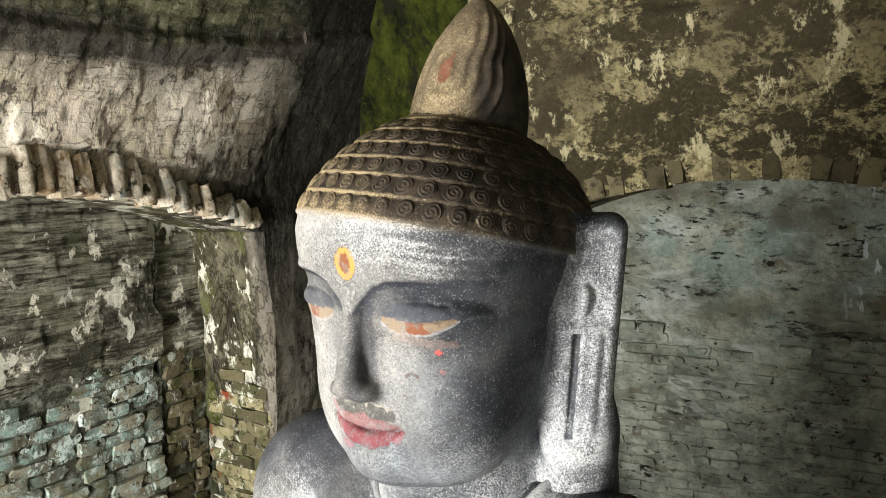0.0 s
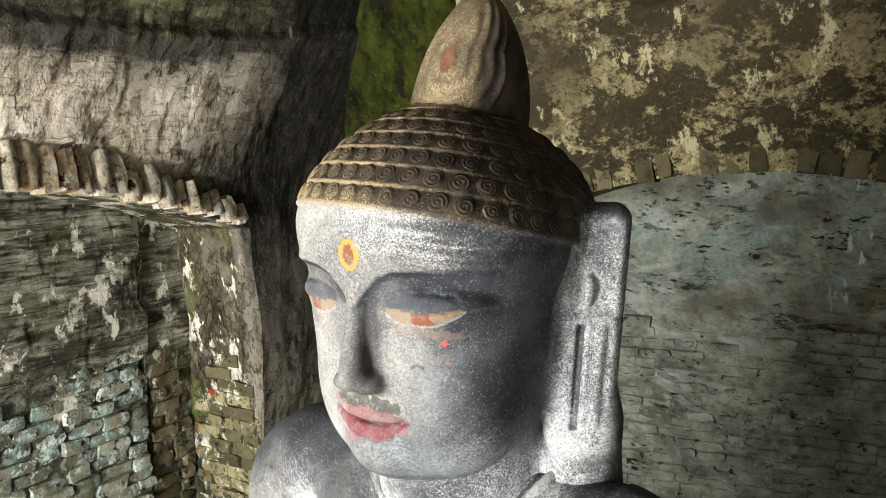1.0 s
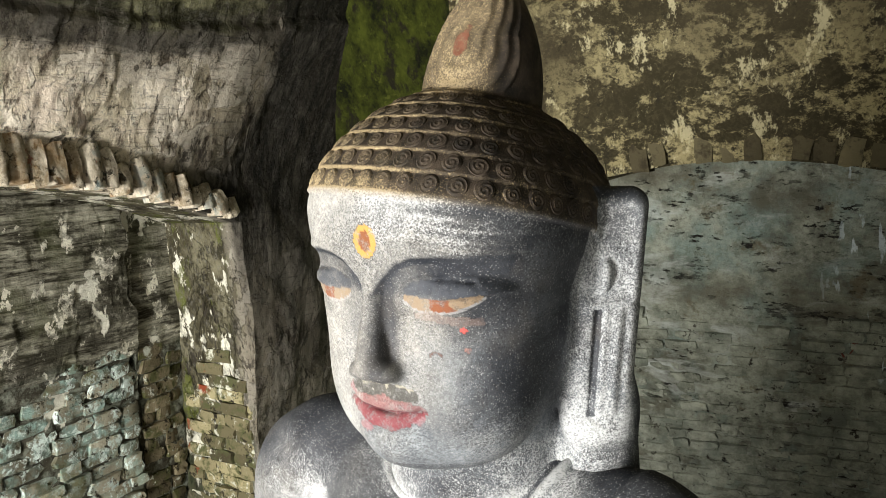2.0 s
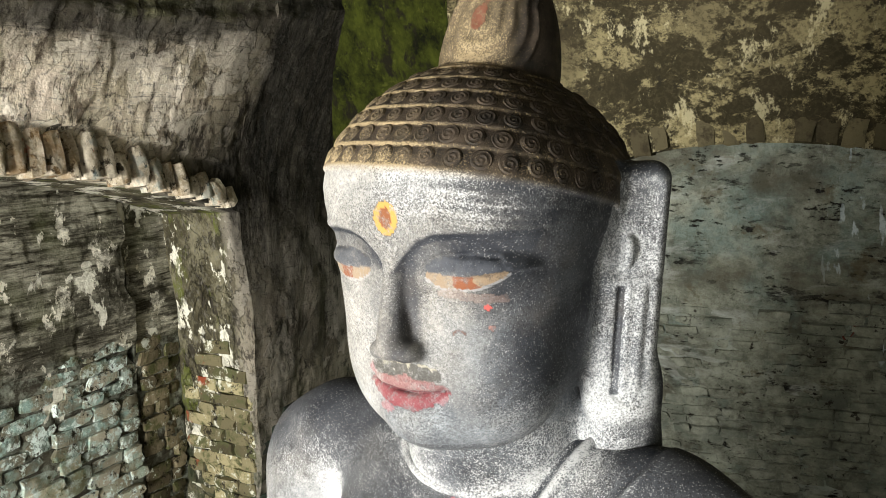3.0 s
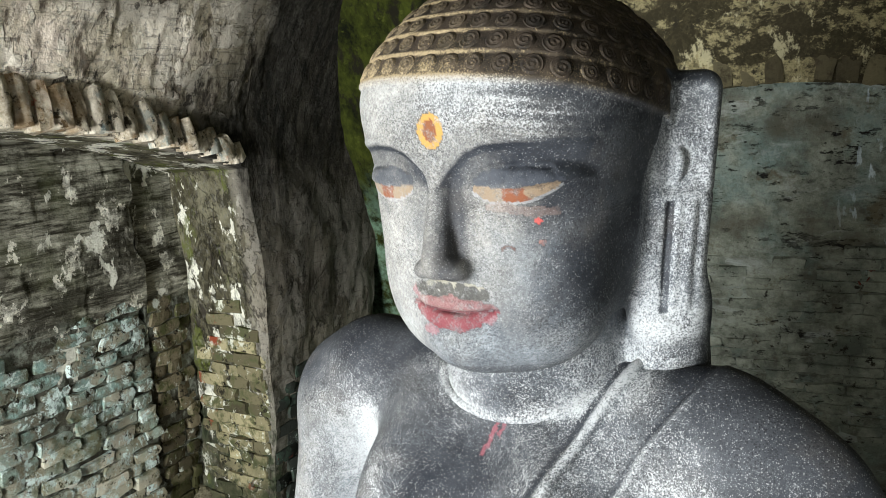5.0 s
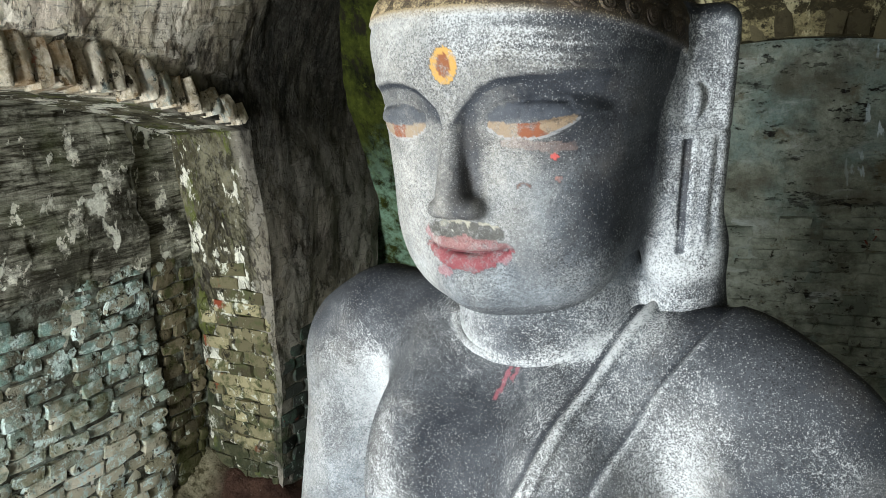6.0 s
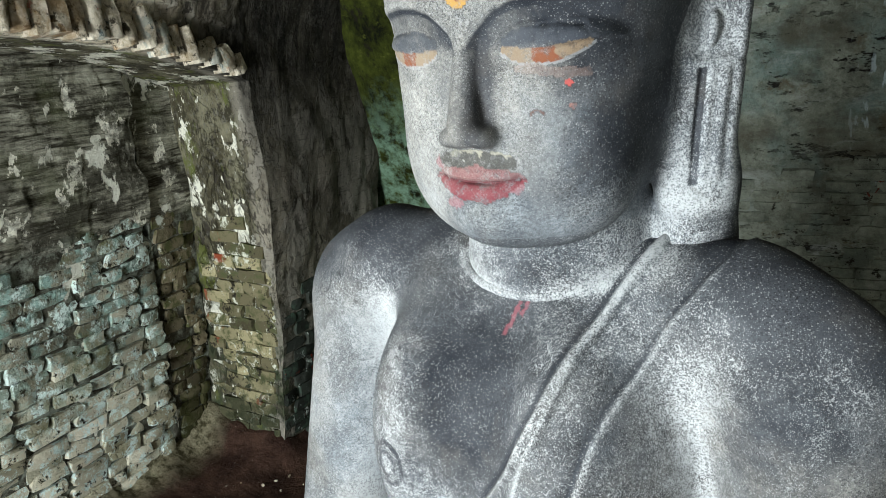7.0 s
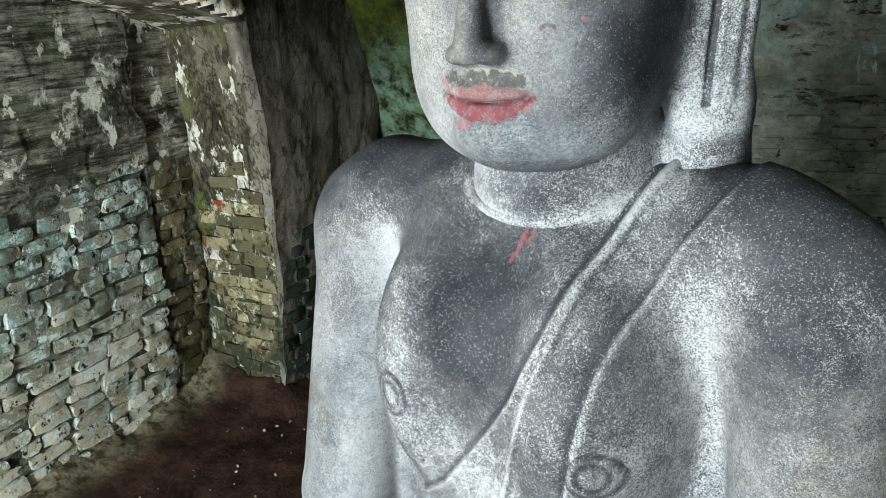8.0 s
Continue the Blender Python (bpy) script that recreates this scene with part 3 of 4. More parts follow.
def row_of(h):
    """Which row of curls a height above the hairline falls in."""
    h = np.clip(h - 0.005, 0, None)
    return h / 0.031 * (1 + 1.6 * h)


def brow_z(x):
    """Height of the brow's edge over half the face."""
    return np.interp(x, (0.0, 0.010, 0.020, 0.032, 0.046, 0.069, 0.100, 0.130, 0.170), (1.722, 1.733, 1.747, 1.758, 1.769, 1.7775, 1.7795, 1.777, 1.772))


def lid_z(x):
    return 1.7325 - 0.005 * np.sin(np.clip((x - 0.045) / 0.098, 0, 1) * np.pi) + 0.04 * (x - 0.094)


def crease_z(x):
    """The fold above the upper lid."""
    return np.interp(x, (0.040, 0.050, 0.072, 0.108, 0.136, 0.148), (1.735, 1.744, 1.7525, 1.7535, 1.750, 1.738))


def face_axis(z):
    return 0.0125 + 0.05 * (z - 1.57)


def off_axis(p):
    """Places by their distance from the face's slightly tilted middle line."""
    q = p.copy()
    q[:, 0] = p[:, 0] - face_axis(p[:, 2])
    return q


def ear_frame(p):
    x, y, z = mirrored(p - np.array((0.0024, 0, 0))).T
    ca, sa = math.cos(radians(33)), math.sin(radians(33))
    ox, oy = x - 0.1843 - 0.0242 * np.clip((z - 1.60) / 0.25, -1, 1), y - 0.071
    return np.stack([ox * ca + oy * sa, -ox * sa + oy * ca, z], -1)


FLAME_X, FLAME_Y, FLAME_Z, FLAME_H, FLAME_R = 0.0382, 0.0293, 1.959, 0.189, 0.0845


def flame_tear(p):
    """Distance from the heart of the flame's nested tear-shaped ridges, and the angle round the flame."""
    x, y, z = p[:, 0] - FLAME_X - 0.143 * (p[:, 2] - 2.05), p[:, 1] - FLAME_Y, p[:, 2]
    ang = np.arctan2(x, -y) - 0.2 - 7.0 * np.clip(z - 2.05, 0, 0.08)
    rise = z - 2.035
    u = np.abs(ang) * 0.068
    return np.sqrt(u ** 2 + (rise * np.where(rise > 0, 0.36, 0.85)) ** 2), ang


def head_field(p):
    f = off_axis(p)
    m = mirrored(f)
    x, y, z = m.T
    d = smin(skull_field(p), rounded(p, (0, -0.0515, 1.635), (0.167, 0.1231, 0.1645), 2.196, 2.563), 0.07)
    d = smin(d, ellipsoid(p, (0.008, 0.045, 1.665), (0.176, 0.125, 0.165)), 0.03)
    d = smin(d, ellipsoid(f, (0, -0.128, 1.528), (0.046, 0.040, 0.034)), 0.04)
    front = y < -0.05
    # brow ridge, the hollow under it, the eye and its heavy lid
    inner, outer = np.clip((x - 0.006) / 0.012, 0, 1), np.clip((0.172 - x) / 0.04, 0, 1)
    under = np.clip((brow_z(x) - z) / 0.010, 0, 1) * np.clip((z - 1.700) / 0.04, 0, 1)
    d = d + 0.0062 * under * inner * outer * front
    d = d - (0.0030 * bump(z - brow_z(x) - 0.006, 0.006) - 0.0022 * bump(z - brow_z(x) + 0.003, 0.004)) * front * inner * outer
    eye = ellipsoid(m, (0.095, -0.110, 1.732), (0.060, 0.064, 0.034))
    lid = ellipsoid(m, (0.095, -0.110, 1.737), (0.066, 0.0695, 0.040))
    lid = smax(lid, -(z - lid_z(x)), 0.002)
    d = smin(d, eye, 0.012)
    d = smin(d, lid, 0.004)
    span = np.clip((x - 0.038) / 0.015, 0, 1) * np.clip((0.150 - x) / 0.015, 0, 1)
    d = d + 0.0036 * bump(z - crease_z(x), 0.0030) * front * span
    # nose: a straight ridge with a flat under side and low wings
    nose = capsule(f, (0, -0.186, 1.772), (0, -0.196, 1.637), 0.0095, 0.0190)
    nose = smin(nose, ellipsoid(m, (0.021, -0.183, 1.629), (0.017, 0.024, 0.014)), 0.011)
    nose = smax(nose, 1.6155 - z, 0.004)
    d = smin(d, nose, 0.013)
    d = smax(d, -ellipsoid(m, (0.013, -0.196, 1.6135), (0.008, 0.013, 0.006)), 0.004)
    # mouth
    d = smin(d, ellipsoid(m, (0.018, -0.160, 1.583), (0.038, 0.0150, 0.0095)), 0.008)
    d = smin(d, ellipsoid(f, (0, -0.160, 1.561), (0.042, 0.0165, 0.0125)), 0.008)
    d = d + 0.0045 * bump(z - 1.5725 - 1.6 * x * x, 0.0026) * (x < 0.058) * front
    d = d + 0.003 * bump(x, 0.006) * bump(z - 1.603, 0.010) * front
    d = d + 0.004 * bump(x - 0.058, 0.008) * bump(z - 1.579, 0.009) * front
    d = d + 0.005 * bump(z - 1.540, 0.008) * bump(x, 0.035) * front
    # ears: long upright slabs that face forward, with a rim, a knob and a slit lobe
    e = ear_frame(p)
    ear = rbox(e, (0, 0, 1.682), (0.0461, 0.034, 0.168), 0.026)
    ear = smax(ear, -rbox(e, (0.004, -0.038, 1.762), (0.030, 0.013, 0.062), 0.011), 0.010)
    ear = smin(ear, ellipsoid(e, (-0.003, -0.026, 1.735), (0.010, 0.013, 0.022)), 0.005)
    ear = ear + 0.005 * bump(e[:, 0] + 0.012, 0.004) * bump(z - 1.738, 0.022) * (e[:, 1] < 0)
    on_front = e[:, 1] < -0.005
    ez = np.clip(z, 1.556, 1.690)
    loop = np.sqrt((e[:, 0] - 0.010) ** 2 + (z - ez) ** 2)
    low = np.clip((1.694 - z) / 0.006, 0, 1)
    ear = ear + (0.0060 * bump(loop - 0.0185, 0.0048) * np.where(e[:, 0] < 0.012, 1.25, 0.6) - 0.0025 * bump(loop - 0.008, 0.006)) * on_front * low
    ear = ear + 0.0022 * bump(z - 1.690 - 0.25 * (e[:, 0] - 0.01), 0.0022) * on_front * (e[:, 0] > -0.016)
    d = smin(d, ear, 0.010)
    # neck, and the mass between lobe and shoulder
    neck = smax(ellipsoid(p, (-0.008, 0.050, 1.41), (0.143, 0.128, 0.27)), 1.392 + 0.46 * (p[:, 1] + 0.075) - z, 0.006)
    d = smin(d, neck, 0.006)
    side = mirrored(p)
    d = smin(d, capsule(side, (0.186, 0.084, 1.545), (0.176, 0.086, 1.400), 0.045, 0.060), 0.035)
    # hair cap in stepped rows
    hl = hairline(p)
    rows = np.mod(row_of(hl), 1.0)
    cap = skull_field(p) - 0.002 - 0.0028 * (1 - rows)
    cap = smax(cap, -hl, 0.004)
    d = smin(d, cap, 0.003)
    # flame on the crown
    c = p - np.array((FLAME_X, FLAME_Y, 0))
    r = np.hypot(c[:, 0] - 0.143 * (z - 2.05), c[:, 1])
    zz = np.clip((z - FLAME_Z) / FLAME_H, 0, 1)
    tear, ang = flame_tear(p)
    ridge = 0.0032 * bump(np.mod(tear, 0.0165) - 0.008, 0.0042) * (np.abs(ang) < 1.6) * np.clip((2.135 - z) / 0.03, 0, 1) * np.clip((z - 1.975) / 0.01, 0, 1) * (tear < 0.075)
    flame = (r - FLAME_R * np.clip(1 - zz ** 2, 0, 1) ** 0.75 - ridge) * 0.8
    flame = smax(flame, 1.9 - z, 0.01)
    flame = smax(flame, z - 2.146, 0.006)
    return smin(d, flame, 0.006)


def strap_x(z):
    """Where the robe's hem crosses the chest, by height."""
    return np.interp(z, (0.90, 0.96, 1.003, 1.069, 1.13, 1.191, 1.278, 1.348, 1.405, 1.472, 1.53), (-0.26, -0.165, -0.112, -0.058, -0.012, 0.030, 0.070, 0.094, 0.119, 0.148, 0.175))


def band_x(z):
    """The hem's second edge, which runs away from the first lower down."""
    return np.interp(z, (0.90, 1.017, 1.152, 1.205, 1.267, 1.307, 1.348, 1.402, 1.53), (-0.04, 0.0, 0.046, 0.064, 0.086, 0.097, 0.107, 0.131, 0.187))


def fold_x(z):
    return np.interp(z, (0.90, 1.0, 1.076, 1.188, 1.255, 1.299, 1.382, 1.452, 1.55), (0.07, 0.092, 0.109, 0.131, 0.145, 0.158, 0.195, 0.243, 0.31))


NIPPLES = ((-0.183, 1.137), (0.145, 1.105))


def collar_gap(p):
    """Distance from the raised line round the foot of the neck."""
    x, y, z = p.T
    return np.hypot(np.hypot(x + 0.012, (y - 0.05) * 1.17) - 0.146, z - (1.402 + 0.46 * (y + 0.075)))


def body_field(p):
    x, y, z = p.T
    b = p - np.array((-0.0452, -0.0135, 0))
    m = mirrored(b)
    d = ellipsoid(b, (0, 0.09, 1.18), (0.2696, 0.1308, 0.36))
    d = smin(d, ellipsoid(m, (0.1211, -0.0152, 1.1542), (0.1147, 0.1458, 0.2214)), 0.09)
    d = smin(d, ellipsoid(b, (0, -0.010, 1.13), (0.105, 0.128, 0.22)), 0.05)
    d = smin(d, capsule(m, (0.05, 0.09, 1.3678), (0.30, 0.0715, 1.3815), 0.075, 0.09), 0.08)
    d = smin(d, ellipsoid(m, (0.3768, 0.0715, 1.2928), (0.1268, 0.0832, 0.135)), 0.06)
    d = smin(d, ellipsoid(b, (0, 0.07, 0.84), (0.1814, 0.20, 0.28)), 0.10)
    d = smin(d, capsule(m, (0.3868, 0.0715, 1.28), (0.4302, 0.0094, 0.80), 0.0947, 0.0983), 0.035)
    # the stone left standing between the arms and the trunk
    d = smin(d, rbox(b, (0, 0.115, 0.96), (0.36, 0.085, 0.36), 0.05), 0.02)
    d = smin(d, capsule(m, (0.432, 0.0, 0.74), (0.26, -0.24, 0.64), 0.088, 0.06), 0.05)
    d = smin(d, capsule(m, (0.18, 0.05, 0.56), (0.50, -0.20, 0.54), 0.15, 0.12), 0.08)
    d = smin(d, capsule(m, (0.50, -0.20, 0.53), (-0.05, -0.30, 0.52), 0.11, 0.09), 0.05)
    # robe: a hem with two ridges, a sash beside it and the cloth beyond
    front = np.clip((0.10 - y) / 0.05, 0, 1) * np.clip((z - 0.9) / 0.05, 0, 1)
    s, g, f = x - strap_x(z), x - band_x(z), x - fold_x(z)
    d = d - 0.0055 * np.clip(s / 0.005, 0, 1) * front
    d = d - 0.0042 * bump(s - 0.006, 0.006) * front
    d = d - (0.0045 * bump(g - 0.001, 0.0050) - 0.0035 * bump(g - 0.011, 0.005)) * front
    d = d - 0.0042 * np.clip(f / 0.006, 0, 1) * front - (0.0018 * bump(f - 0.006, 0.005) - 0.002 * bump(f + 0.005, 0.004)) * front
    # nipples as low concentric rings
    for cx, cz in NIPPLES:
        r = np.hypot(x - cx, (z - cz) * 0.85)
        d = d - (0.0024 * bump(r - 0.022, 0.0035) - 0.0014 * bump(r - 0.029, 0.003) + 0.0020 * bump(r - 0.012, 0.003) + 0.003 * bump(r, 0.005)) * (y < -0.02)
    # collar line round the neck
    d = smin(d, collar_gap(p) - 0.007, 0.012)
    return smax(d, 0.42 - z, 0.01)


def sampled(field, lo, hi, h, coarse=4):
    """The field on a regular grid; only cells near the surface are worked out in full."""
    lo, hi = np.array(lo), np.array(hi)
    n = (np.ceil((hi - lo) / (h * coarse)).astype(int)) * coarse
    cn = n // coarse + 1
    g = np.stack(np.meshgrid(*[lo[i] + np.arange(cn[i]) * h * coarse for i in range(3)], indexing="ij"), -1)
    c = field(g.reshape(-1, 3)).reshape(cn)
    near = np.abs(c) < h * coarse * 2.2
    cell = np.zeros(cn - 1, bool)
    for dx in (0, 1):
        for dy in (0, 1):
            for dz in (0, 1):
                cell |= near[dx:dx + cn[0] - 1, dy:dy + cn[1] - 1, dz:dz + cn[2] - 1]
    fine = np.repeat(np.repeat(np.repeat(c[:-1, :-1, :-1], coarse, 0), coarse, 1), coarse, 2).astype(np.float32)
    mask = np.repeat(np.repeat(np.repeat(cell, coarse, 0), coarse, 1), coarse, 2)
    idx = np.argwhere(mask)
    for k in range(0, len(idx), 400000):
        part = idx[k:k + 400000]
        fine[part[:, 0], part[:, 1], part[:, 2]] = field(lo + part * h)
    return fine, lo


def surface(field, lo, hi, h):
    """Surface nets: one vertex for each cell that the surface passes, one quad for each edge that it cuts."""
    v, lo = sampled(field, lo, hi, h)
    inside = v < 0
    n = v.shape
    count = np.zeros([k - 1 for k in n], np.float32)
    total = np.zeros([k - 1 for k in n] + [3], np.float32)
    edges = {}
    for ax in range(3):
        a = [slice(None)] * 3
        b = [slice(None)] * 3
        a[ax], b[ax] = slice(0, -1), slice(1, None)
        cut = np.argwhere(inside[tuple(a)] != inside[tuple(b)])
        va = v[tuple(a)][tuple(cut.T)]
        vb = v[tuple(b)][tuple(cut.T)]
        place = cut.astype(np.float32)
        place[:, ax] += va / (va - vb)
        edges[ax] = (cut, va < 0)
        o = [k for k in range(3) if k != ax]
        for i in (0, -1):
            for j in (0, -1):
                c = cut.copy()
                c[:, o[0]] += i
                c[:, o[1]] += j
                ok = ((c >= 0) & (c < np.array(n) - 1)).all(1)
                np.add.at(count, tuple(c[ok].T), 1)
                np.add.at(total, tuple(c[ok].T), place[ok])
    cells = np.argwhere(count > 0)
    index = np.full(count.shape, -1, np.int32)
    index[tuple(cells.T)] = np.arange(len(cells))
    pts = lo + h * total[tuple(cells.T)] / count[tuple(cells.T)][:, None]
    quads = []
    for ax in range(3):
        cut, pos = edges[ax]
        o1, o2 = [k for k in ((ax + 1) % 3, (ax + 2) % 3)]
        ok = (cut[:, o1] > 0) & (cut[:, o2] > 0) & (cut[:, o1] < n[o1] - 1) & (cut[:, o2] < n[o2] - 1)
        cut, pos = cut[ok], pos[ok]
        ids = []
        for i, j in ((-1, -1), (0, -1), (0, 0), (-1, 0)):
            c = cut.copy()
            c[:, o1] += i
            c[:, o2] += j
            ids.append(index[tuple(c.T)])
        q = np.stack(ids, -1)
        q[~pos] = q[~pos][:, ::-1]
        quads.append(q)
    return pts, np.concatenate(quads)


def curls():
    """Snail curls in rows over the hair, each a low boss with a spiral groove."""
    rings, seg = 9, 14
    rr, tt = np.meshgrid(np.linspace(0.0, 1.0, rings), np.arange(seg) / seg * 2 * np.pi, indexing="ij")
    height = 0.0026 * (1 - rr ** 4) + 0.0008 * np.cos((rr * 2.6) * 2 * np.pi + tt) * (rr < 0.97) * (rr > 0.05) - 0.002 * (rr > 0.97)
    i = np.arange(rings * seg).reshape(rings, seg)
    j = np.roll(i, -1, 1)
    quads = np.stack([i[:-1], i[1:], j[1:], j[:-1]], -1).reshape(-1, 4)
    centre = SKULL_C
    pieces = []
    for k in range(8):
        ang = np.linspace(-np.pi, np.pi, 721)[:-1]
        # a ring of places on the cap at this row's height above the hairline
        lo, hi = np.full(720, -1.2), np.full(720, 1.57)
        for _ in range(40):
            mid = (lo + hi) / 2
            d = np.stack([np.sin(ang) * np.cos(mid), -np.cos(ang) * np.cos(mid), np.sin(mid)], -1)
            q = centre + d * 0.1
            for _ in range(12):
                q = q - d * (skull_field(q) - 0.0035)[:, None]
            up = row_of(hairline(q)) < k + 0.5
            lo, hi = np.where(up, mid, lo), np.where(up, hi, mid)
        gap = np.linalg.norm(np.diff(q, axis=0, append=q[:1]), axis=1)
        if gap.max() > 0.02:
            continue
        run = np.cumsum(gap) - gap[0]
        number = int(run[-1] / 0.0325)
        for t in (np.arange(number) + 0.5 * (k % 2)) * (run[-1] / number):
            a = int(np.searchsorted(run, t)) % 720
            c = q[a]
            if abs(c[0] - SKULL_C[0]) > 0.15 and c[1] > 0.0 and c[2] < 1.87:
                continue
            tips = c + np.concatenate([np.eye(3), -np.eye(3)]) * 0.002
            slope = skull_field(tips)
            nrm = slope[:3] - slope[3:]
            nrm /= np.linalg.norm(nrm)
            side = q[(a + 3) % 720] - q[a - 3]
            side /= np.linalg.norm(side)
            upw = np.cross(nrm, side)
            size = 0.0142 * random.uniform(0.93, 1.05)
            spin = random.uniform(0, 6.28)
            x, y = rr * np.cos(tt + spin) * size * 0.98, rr * np.sin(tt + spin) * size * 1.0
            v = c + x[..., None] * side + y[..., None] * upw + (height - 0.0005)[..., None] * nrm
            pieces.append((v.reshape(-1, 3), quads[:, ::-1]))
    return pieces


def paint_of(p):
    """Painted features by place on the figure: colours, and where there is hair."""
    f = off_axis(p)
    x, y, z = f.T
    m = np.abs(x)
    col = np.zeros((len(p), 4), np.float32)
    wob = np.array([noise.noise(Vector(q) * 60) + 0.6 * noise.noise(Vector(q) * 150) for q in p]) * 0.0035

    def lay(mask, rgb, a=1.0):
        col[mask] = (*rgb, a)

    front = y < -0.08
    r = np.sqrt(((x + 0.001) / 0.0195) ** 2 + ((z - 1.796) / 0.0215) ** 2) + wob * 18
    lay(front & (r < 1), (0.34, 0.20, 0.055))
    lay(front & (np.hypot((x + 0.001) / 0.0098, (z - 1.7965) / 0.0135) + wob * 30 < 1), (0.16, 0.06, 0.026))
    u = (m - 0.095) / 0.0495
    arc = np.clip(1 - u ** 2, 0, 1)
    low = 1.7285 + 0.004 * u - 0.0170 * arc ** 0.8
    eye = front & (np.abs(u) < 1) & (z < lid_z(m) + 0.001) & (z > low + wob * 0.5)
    rim = front & (np.abs(u) < 1.02) & (z <= low + wob * 0.5) & (z > low - 0.0035)
    lid = front & (m > 0.045) & (m < 0.150) & (z >= lid_z(m)) & (z < crease_z(m) - 0.001 + wob)
    lay(lid, (0.050, 0.055, 0.066), 0.75)
    lay(eye, (0.215, 0.155, 0.10), 0.85)
    lay(rim, (0.30, 0.30, 0.30), 0.55)
    lay(eye & (np.abs(m - 0.098 + wob * 2) < 0.0135), (0.165, 0.06, 0.03))
    blush = front & (x > 0.06) & (x < 0.135) & (np.abs(z - 1.702 + 0.1 * (x - 0.1)) < 0.006 + wob)
    lay(blush, (0.22, 0.15, 0.125), 0.35)
    lip = front & (np.abs(z - 1.570 + wob - 2.2 * m * m) < 0.022 * np.sqrt(np.clip(1 - (m / (0.062 + wob * 2)) ** 2, 0, 1)))
    upper = lip & (z > 1.5735 + 1.6 * m * m)
    lay(upper, (0.20, 0.060, 0.060), 0.58)
    lay(lip & ~upper, (0.165, 0.024, 0.032), 0.80)
    lay(lip & (np.abs(z - 1.5725 - 1.6 * m * m) < 0.0018), (0.08, 0.016, 0.02), 0.9)
    smear = front & (np.hypot((x + 0.034) / 0.016, (z - 1.545) / 0.007) + wob * 90 < 1)
    smear |= front & (np.hypot((x - 0.052) / 0.011, (z - 1.570) / 0.010) + wob * 90 < 1)
    smear |= front & (np.hypot((x + 0.056) / 0.007, (z - 1.596) / 0.008) + wob * 90 < 1)
    lay(smear & ~lip, (0.27, 0.09, 0.105), 0.45)
    lay(front & (np.hypot(x - 0.115, z - 1.688) < 0.0036 + wob * 0.4), (0.42, 0.08, 0.07), 0.9)
    lay(front & (np.hypot(x - 0.116, z - 1.663) < 0.003 + wob * 0.5), (0.36, 0.14, 0.10), 0.6)
    mark = np.abs(np.hypot(x - 0.081, (z - 1.653) * 1.3) - 0.007) < 0.0016
    lay(front & mark & (z > 1.652), (0.10, 0.06, 0.05), 0.9)
    crust = front & (np.abs(z - 1.598 + wob) < 0.0135 * np.sqrt(np.clip(1 - (m / 0.056) ** 2, 0, 1)) + 0.001) & (m < 0.056) & ~lip
    lay(crust, (0.045, 0.042, 0.036), 0.8)
    lay(front & crust & (z > 1.6095 + wob * 3), (0.28, 0.26, 0.19), 0.6)
    lay(crust & (wob > 0.0029), (0.34, 0.33, 0.30), 0.8)
    px = p[:, 0]
    for sx, top, bottom in ((-0.024, 1.382, 1.338), (-0.012, 1.392, 1.362)):
        streak = (y < 0.0) & (np.abs(px - sx - (z - 1.35) * 0.22) < 0.0045 + wob) & (z > bottom) & (z < top)
        lay(streak, (0.30, 0.085, 0.105), 0.6)
    hl = hairline(p)
    ear = ear_frame(p)
    on_ear = (np.abs(ear[:, 0]) < 0.052) & (np.abs(ear[:, 1]) < 0.04) & (z < 1.852)
    hair = np.clip((hl + 0.004) / 0.012, 0, 1) * (z > 1.75) * (np.abs(skull_field(p)) < 0.05) * ~on_ear
    flame = ((z > 1.965) & (np.hypot(px - FLAME_X, p[:, 1] - FLAME_Y) < 0.10)).astype(float)
    hair = np.maximum(hair, flame)
    tear, ang = flame_tear(p)
    lay((tear < 0.0095 + wob) & (flame > 0) & (np.abs(ang) < 1), (0.13, 0.045, 0.028), 0.85)
    return col, hair, np.mod(row_of(hl), 1.0), flame


